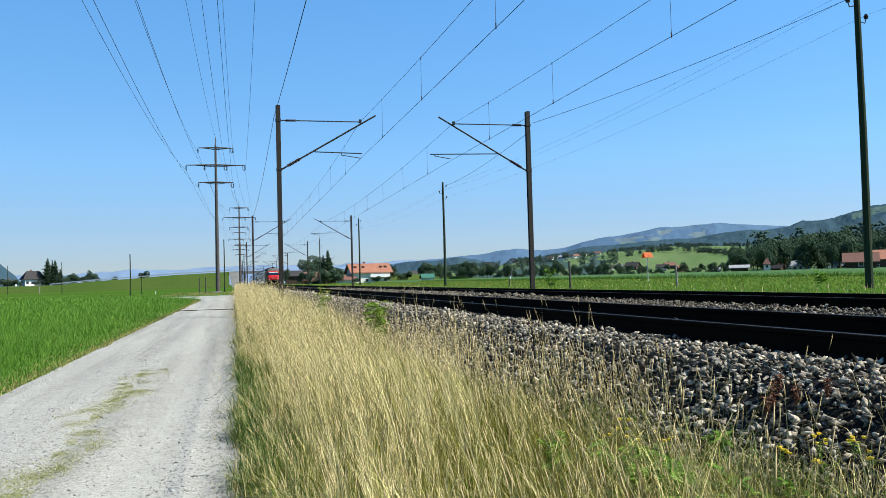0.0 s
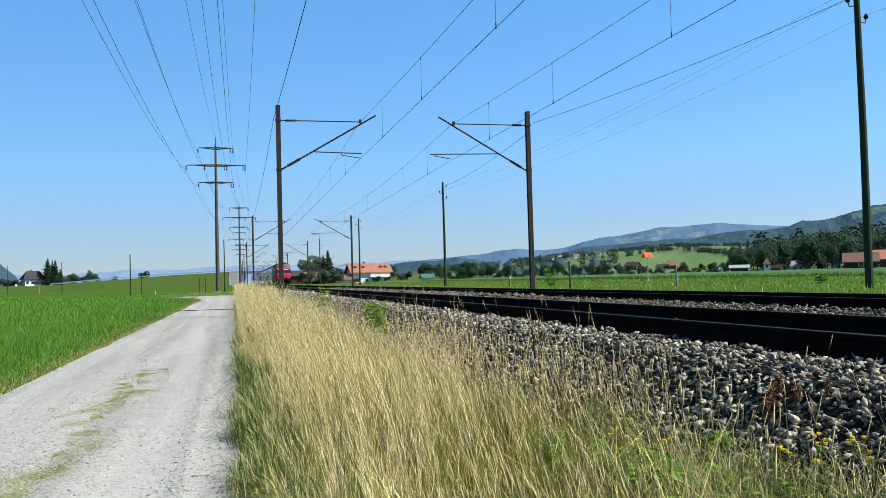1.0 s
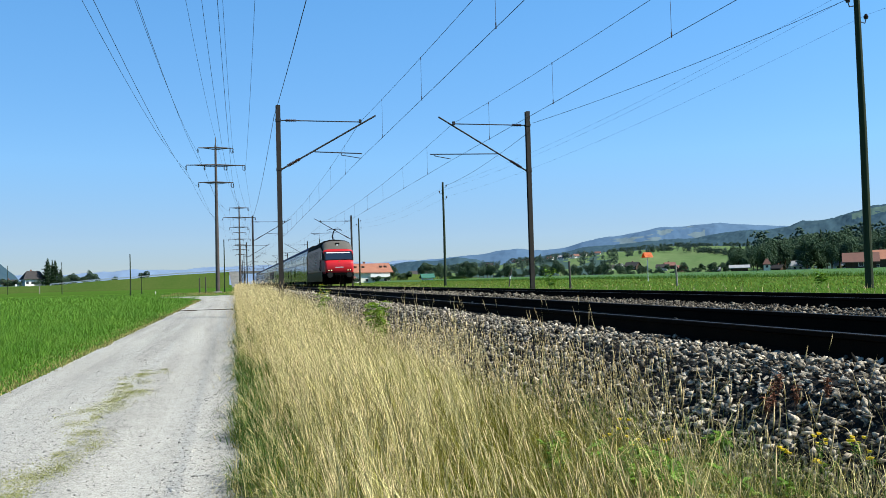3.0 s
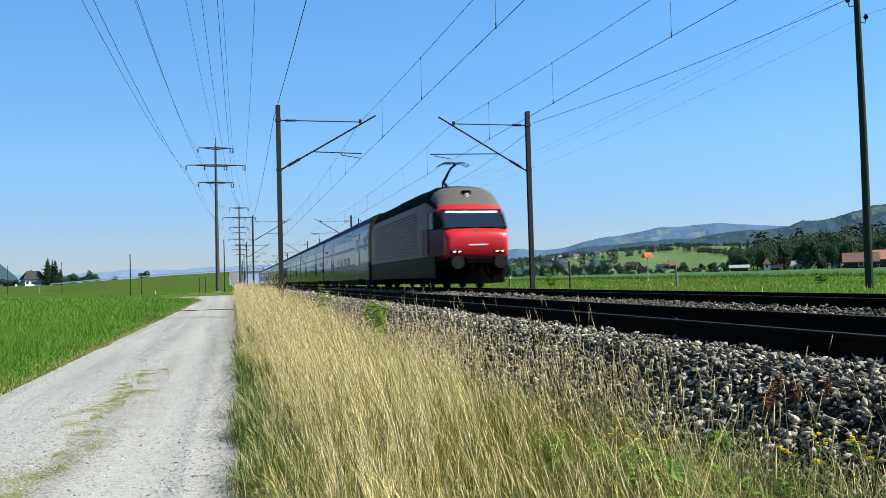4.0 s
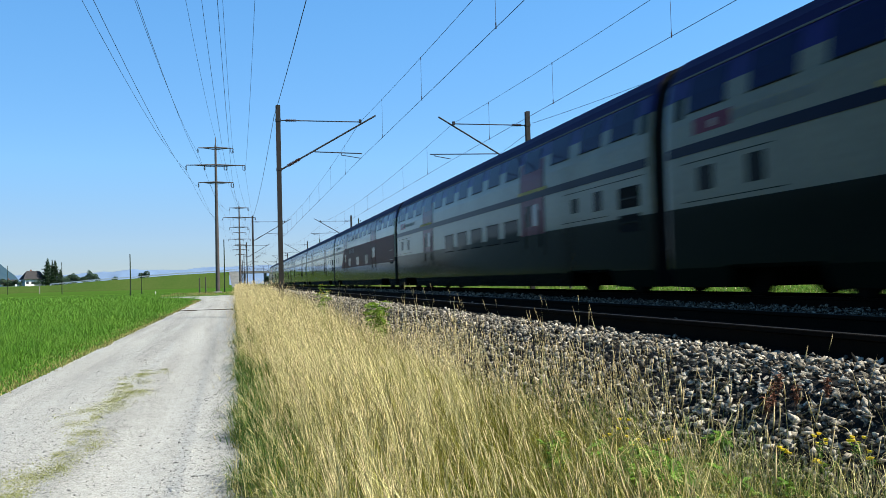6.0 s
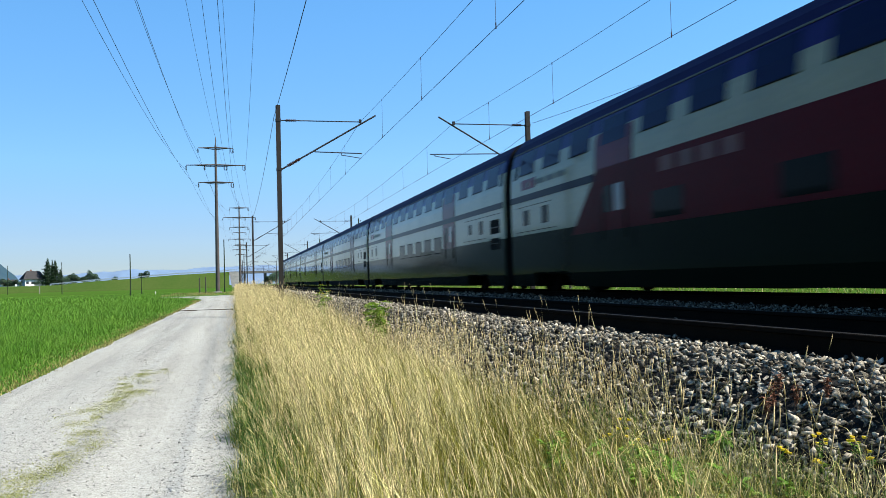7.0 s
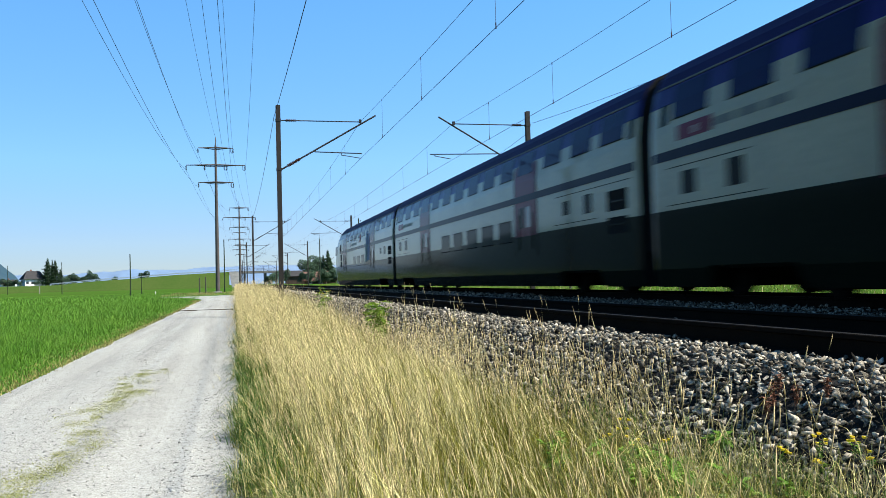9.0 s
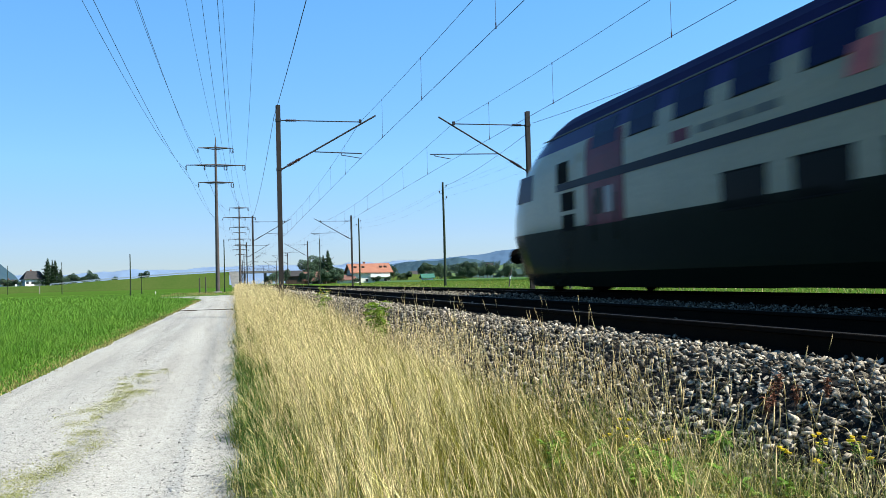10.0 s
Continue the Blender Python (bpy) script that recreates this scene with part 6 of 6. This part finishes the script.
# low moss and weeds in patches along the middle of the path
x, y = [], []
for k in range(125):
    cy = 4.3 + 9.5 * g.uniform(0, 1) ** 1.3
    m = int(g.integers(70, 330))
    r = g.uniform(0.03, 0.10)
    cx = -1.36 + 0.10 * math.sin(cy * 1.9) + g.normal(0, 0.10)
    x.append(cx + g.normal(0, r, m))
    y.append(cy + g.normal(0, r * 2.0, m))
x, y = np.concatenate(x), np.concatenate(y)
n = len(x)
z = np.array([path_height(p, q) for p, q in zip(x, y)]) - 0.002
v, f, tips, dirs = blades(g, x, y, z, g.uniform(0.006, 0.022, n), g.uniform(0.004, 0.009, n), g.uniform(0.3, 1.3, n), g.uniform(0, math.tau, n), 0.6, 2)
stand("path_weeds", "low yellow-green moss on the middle of the gravel path", [(v, f, 0)], ["moss"], "weeds")

# field on the other side: rough grass, then the crop
pieces = []
for x0, x1, n, h, w in ((12.0, 20, 20000, 0.085, 0.03), (20, 46, 30000, 0.10, 0.06)):
    y = 8 + 190 * g.uniform(0, 1, n) ** 1.6
    x = g.uniform(x0, x1, n)
    v, f, tips, dirs = blades(g, x, y, np.full(n, 0.67), h * g.uniform(0.4, 1.4, n), w * g.uniform(0.7, 1.4, n) * (0.6 + y / 60), np.abs(g.normal(0.25, 0.2, n)), g.uniform(0, math.tau, n), 0.8, 2)
    pieces.append((v, f, 0))
    m = n // 7
    v, f, tips, dirs = blades(g, x[:m] + 0.3, y[:m], np.full(m, 0.67), h * g.uniform(0.8, 1.8, m), 0.5 * w * (0.6 + y[:m] / 60), np.abs(g.normal(0.2, 0.2, m)), g.uniform(0, math.tau, m), 0.8, 2)
    pieces.append((v, f, 1))
n = 1400
x, y = g.uniform(12.2, 22, n), 8 + 120 * g.uniform(0, 1, n) ** 1.6
ok = np.sin(x * 0.9 + 2 * np.sin(y * 0.21)) + np.sin(y * 0.35) > -0.2
x, y, n = x[ok], y[ok], int(ok.sum())
pieces.append((*blades(g, x, y, np.full(n, 0.66), 0.16 * g.uniform(0.5, 1.5, n), 0.025 * (0.6 + y / 60), np.abs(g.normal(0.25, 0.2, n)), g.uniform(0, math.tau, n), 0.8, 2)[:2], 2))
stand("field_grass", "rough green and straw grass at the field edge", pieces, ["verge_green", "olive", "seed"])
canopy = sheet("crop_canopy", [46 + 2.2 * k for k in range(60)] + [185, 230, 300], [-40 + 3.2 * k for k in range(80)] + [230, 260, 300, 380],
               lambda x, y: (1.08 + 0.12 * noise.noise(Vector((x * 0.9, y * 0.7, 0)))) if x > 46.1 else 0.5, M["crop"])
tagged(canopy, "even green field of young crops", "crop", kind="stuff")
n = 70000
x = 45.6 + 70 * g.uniform(0, 1, n) ** 2.2
y = 14 + 190 * g.uniform(0, 1, n) ** 1.3
x = np.where(g.uniform(0, 1, n) < 0.6, np.round(x / 0.75) * 0.75 + g.normal(0, 0.08, n), x)
v, f, tips, dirs = blades(g, x, y, np.full(n, 0.66), g.uniform(0.34, 0.58, n), g.uniform(0.03, 0.07, n) * (0.7 + y / 120), np.abs(g.normal(0.45, 0.3, n)), g.uniform(0, math.tau, n), 1.1, 2)
stand("crop_plants", "broad-leaved green crop plants in rows", [(v, f, 0)], ["crop"], "crop")


# ---- weeds and flowers by the stones ----
def leafy_weed(at, height, leaves, leaf_len, label, seed, flowers=None, material="leaf", spread=0.35):
    r = random.Random(seed)
    thing = tagged(empty("weed", at), label, "weed")
    stems, lv = bmesh.new(), bmesh.new()
    heads = []
    for k in range(max(3, leaves // 9)):
        a, tilt = r.uniform(0, math.tau), r.uniform(0.05, spread)
        top = Vector((math.cos(a) * tilt * height, math.sin(a) * tilt * height, height * r.uniform(0.75, 1.0)))
        tube(stems, (0, 0, -0.03), top, 0.0035, 0.002, sides=5)
        heads.append(top)
        for j in range(9):
            f = r.uniform(0.25, 1.0)
            c = top * f
            b = r.uniform(0, math.tau)
            ln = leaf_len * r.uniform(0.6, 1.2)
            d = Vector((math.cos(b), math.sin(b), r.uniform(-0.25, 0.5))).normalized()
            s = d.cross(Vector((0, 0, 1))).normalized() * ln * 0.24
            mid = c + d * ln * 0.5 + Vector((0, 0, ln * 0.08))
            v = [lv.verts.new(q) for q in (c, mid - s, c + d * ln - Vector((0, 0, ln * 0.12)), mid + s)]
            lv.faces.new((v[0], v[1], v[2]))
            lv.faces.new((v[0], v[2], v[3]))
    tagged(part("stem", stems, M["green_blade" if material == "leaf" else material], thing), kind="stuff")
    tagged(part("leaves", lv, M[material], thing), kind="stuff")
    if flowers:
        for top in heads:
            for j in range(r.randint(1, 2)):
                c = top + Vector((r.uniform(-0.04, 0.04), r.uniform(-0.04, 0.04), r.uniform(0.0, 0.03)))
                part("flower_head", tubes((c, c + Vector((0.002, 0, 0.011)), 0.008, 0.013), sides=9), M[flowers], thing)
    return thing


leafy_weed((2.36, 14.0, 0.16), 0.84, 260, 0.19, "bushy bright green weed at the foot of the ballast", 3, None, "fresh_leaf", 0.28)
leafy_weed((2.0, 19.3, 0.06), 1.22, 120, 0.12, "tall yellow-green weed in the dry grass", 4, "petal", "fresh_leaf", 0.14)
for k, (x, y, h) in enumerate(((2.22, 4.25, 0.30), (2.10, 4.0, 0.34), (2.30, 4.5, 0.22), (2.02, 4.4, 0.34), (2.12, 3.6, 0.30), (2.62, 4.15, 0.10), (1.95, 4.9, 0.34), (1.80, 4.5, 0.36), (2.46, 3.3, 0.16), (2.30, 3.25, 0.22), (1.90, 3.7, 0.36), (2.05, 3.95, 0.42), (2.1, 3.75, 0.40), (2.2, 3.85, 0.34), (1.98, 3.6, 0.42), (2.12, 4.1, 0.40), (2.3, 3.5, 0.26))):
    leafy_weed((x, y, float(verge_height(np.array([x]))[0])), h, 63, 0.085, "low leafy green weed beside the ballast", 20 + k)
for k, (x, y, h) in enumerate(((2.22, 4.60, 0.33), (2.27, 4.45, 0.35), (2.20, 4.30, 0.33), (2.28, 4.18, 0.31), (2.68, 3.66, 0.05), (2.74, 3.48, 0.10), (2.70, 3.40, 0.04), (2.80, 3.30, 0.09), (2.79, 3.20, 0.04))):
    leafy_weed((x, y, float(verge_height(np.array([x]))[0])), h, 27, 0.03, "small weed with bright yellow flower heads", 40 + k, "petal")
for k, (x, y, h) in enumerate(((2.10, 3.98, 0.36), (2.18, 3.80, 0.30), (2.0, 3.62, 0.36), (2.02, 3.80, 0.34), (2.12, 3.60, 0.32), (1.92, 3.5, 0.34), (2.05, 4.15, 0.40), (2.20, 3.48, 0.26), (1.86, 3.70, 0.30))):
    leafy_weed((x, y, 0.06), h, 63, 0.12, "broad-leaved bright green weed at the foot of the stones", 90 + k, spread=0.4)
for k, (x, y, h) in enumerate(((2.98, 4.15, 0.16), (3.06, 4.22, 0.14), (3.02, 4.02, 0.12), (2.90, 4.10, 0.13), (3.10, 3.86, 0.12))):
    leafy_weed((x, y, float(verge_height(np.array([x]))[0])), h, 60, 0.035, "dried reddish brown dock among the stones", 60 + k, None, "dock", 0.2)
# shrubs at the field edge
field_bush = leafy_weed((14.6, 37.0, 0.66), 1.05, 110, 0.22, "bushy green shrub behind the mast", 80, spread=0.35)
leafy_weed((24.5, 30.5, 0.66), 0.55, 60, 0.30, "pale broad-leaved weed in front of the crop", 81, spread=0.5)


# ---- stones, the many small pieces last ----
def stone_shape(g):
    """The hull of a few points: a broken, sharp-edged stone."""
    bm = bmesh.new()
    p = g.normal(0, 1, (8, 3))
    p = p / np.linalg.norm(p, axis=1)[:, None] * g.uniform(0.75, 1.25, (8, 1)) * np.array([1.3, g.uniform(0.75, 1.05), g.uniform(0.48, 0.76)])
    for q in p:
        bm.verts.new(q)
    bmesh.ops.convex_hull(bm, input=bm.verts[:])
    loose = [q for q in bm.verts if not q.link_faces]
    bmesh.ops.delete(bm, geom=loose, context="VERTS")
    bmesh.ops.triangulate(bm, faces=bm.faces[:])
    bm.verts.index_update()
    v = np.array([q.co[:] for q in bm.verts])
    f = np.array([[q.index for q in t.verts] for t in bm.faces])
    bm.free()
    return v, f


g = np.random.default_rng(33)
SHAPES = [stone_shape(g) for k in range(16)]


def resting(g, n):
    """Turns of stones that lie on their flat side, each tipped a little."""
    a, tip, way = g.uniform(0, math.tau, n), np.abs(g.normal(0, 0.7, n)), g.uniform(0, math.tau, n)
    ux, uy, c, s = np.cos(way), np.sin(way), np.cos(tip), np.sin(tip)
    one = np.ones(n)
    lean = np.stack([np.stack([c + ux * ux * (1 - c), ux * uy * (1 - c), uy * s], 1), np.stack([ux * uy * (1 - c), c + uy * uy * (1 - c), -ux * s], 1), np.stack([-uy * s, ux * s, c], 1)], 1)
    spin = np.stack([np.stack([np.cos(a), -np.sin(a), 0 * one], 1), np.stack([np.sin(a), np.cos(a), 0 * one], 1), np.stack([0 * one, 0 * one, one], 1)], 1)
    return lean @ spin


def heap(x, y, z, size, g):
    kind = g.integers(0, len(SHAPES), len(x))
    at, turn = np.stack([x, y, z], 1), resting(g, len(x))
    made = []
    for k, (sv, sf) in enumerate(SHAPES):
        w = kind == k
        if w.any():
            v = np.einsum("nij,kj->nki", turn[w], sv) * size[w][:, None, None] + at[w][:, None]
            made.append((v.reshape(-1, 3), ((np.arange(int(w.sum())) * len(sv))[:, None, None] + sf[None]).reshape(-1, 3)))
    return join(*made)


bed_x, bed_z = [p[0] for p in BED], [p[1] for p in BED]
LOOSE = (3.9, 5.3)  # the stretch whose stones are single pieces
rows, track_rows = [], []
for x0, x1, y0, y1, n, s0, s1 in ((2.1, 3.95, 2.2, 7, 8200, 0.014, 0.034), (2.1, 3.95, 7, 14, 10000, 0.016, 0.037), (2.15, 3.95, 14, 32, 11500, 0.024, 0.044), (2.2, 3.95, 32, 90, 9000, 0.05, 0.085),
                                  (5.55, 8.55, 5, 22, 12000, 0.018, 0.038), (6.4, 8.5, 22, 70, 8000, 0.04, 0.065), (8.6, 12.0, 8, 40, 5000, 0.03, 0.05),
                                  (2.1, 3.95, -9, 2.2, 7000, 0.025, 0.045), (5.55, 8.55, -9, 5, 3600, 0.03, 0.055), (8.6, 12.0, -9, 8, 3000, 0.035, 0.06), (4.05, 5.4, -9, 40, 4200, 0.025, 0.04)):
    x, y = g.uniform(x0, x1, n), g.uniform(y0, y1, n)
    rails_clear = np.min(np.abs(x[:, None] - np.array([NEAR - 0.7535, NEAR + 0.7535, FAR - 0.7535, FAR + 0.7535])[None]), 1) > 0.11
    single = (y > LOOSE[0]) & (y < LOOSE[1]) & (x > 2.5) & (x < 3.3)
    keep = rails_clear & ~(single & (g.uniform(0, 1, n) < 0.34))
    x, y = x[keep], y[keep]
    size = g.uniform(s0, s1, len(x)) * (1 - 0.35 * (g.uniform(0, 1, len(x)) < 0.4))
    z = np.interp(x, bed_x, bed_z) + size * g.uniform(-0.5, 1.5, len(x)) + 0.012 * np.sin(y * 5 + x * 3)
    (rows if x1 < 4 else track_rows).append(heap(x, y, z, size, g))
stones = mesh_of("shoulder_stones", *join(*rows), M["stone"], ballast)
tagged(stones, "grey and brown crushed stones", kind="stuff")
shadowed_stones = mesh_of("track_stones", *join(*track_rows), M["stone_track"], ballast)
tagged(shadowed_stones, "crushed stones with the train's shadow put into their brown", kind="stuff")

meshes = []
for s in SHAPES:
    me = bpy.data.meshes.new("stone")
    me.from_pydata([tuple(p) for p in s[0]], [], [tuple(int(i) for i in t) for t in s[1]])
    me.materials.append(M["stone_one"])
    meshes.append(me)
for k in range(300):
    x, y = g.uniform(2.5, 3.3), g.uniform(*LOOSE)
    r = g.uniform(0.018, 0.036)
    ob = new("stone", meshes[int(g.integers(0, len(meshes)))])
    ob.parent = ballast
    ob.matrix_basis = Matrix.LocRotScale((x, y, bed_height(x) + r * g.uniform(0.2, 0.6)), Euler((g.normal(0, 0.35), g.normal(0, 0.35), g.uniform(0, math.tau))), (r, r, r))

# pebbles on the path
n = 34000
x, y = 0.1 - 2.95 * g.uniform(0, 1, n) ** 1.35, 3.2 + 27 * g.uniform(0, 1, n) ** 1.9
x, y = np.append(x, g.uniform(-3.0, 0.1, 5000)), np.append(y, g.uniform(-8, 3.2, 5000))
n = len(x)
u = (x + 1.45) / 1.55
keep = g.uniform(0, 1, n) > 0.55 * (np.exp(-((u - 0.45) / 0.2) ** 2) + np.exp(-((u + 0.5) / 0.2) ** 2))
keep &= g.uniform(0, 1, n) > np.clip((y - 9) / 20, 0, 1)
x, y = x[keep], y[keep]
z = np.array([path_height(a, b) for a, b in zip(x, y)])
size = g.uniform(0.0035, 0.011, len(x)) * (1 + 0.9 * (g.uniform(0, 1, len(x)) < 0.07))
v, f = heap(x, y, z, size, g)
tagged(mesh_of("pebbles", v, f, M["pebble"], path), "small loose grey pebbles", kind="stuff")


# ---- what moves ----
def motions():
    walk(loco, train_rows(COUPLING - 18.5))
    for k, vehicle in enumerate(train[1:]):
        walk(vehicle, train_rows(COUPLING + COACH * k))


motions()
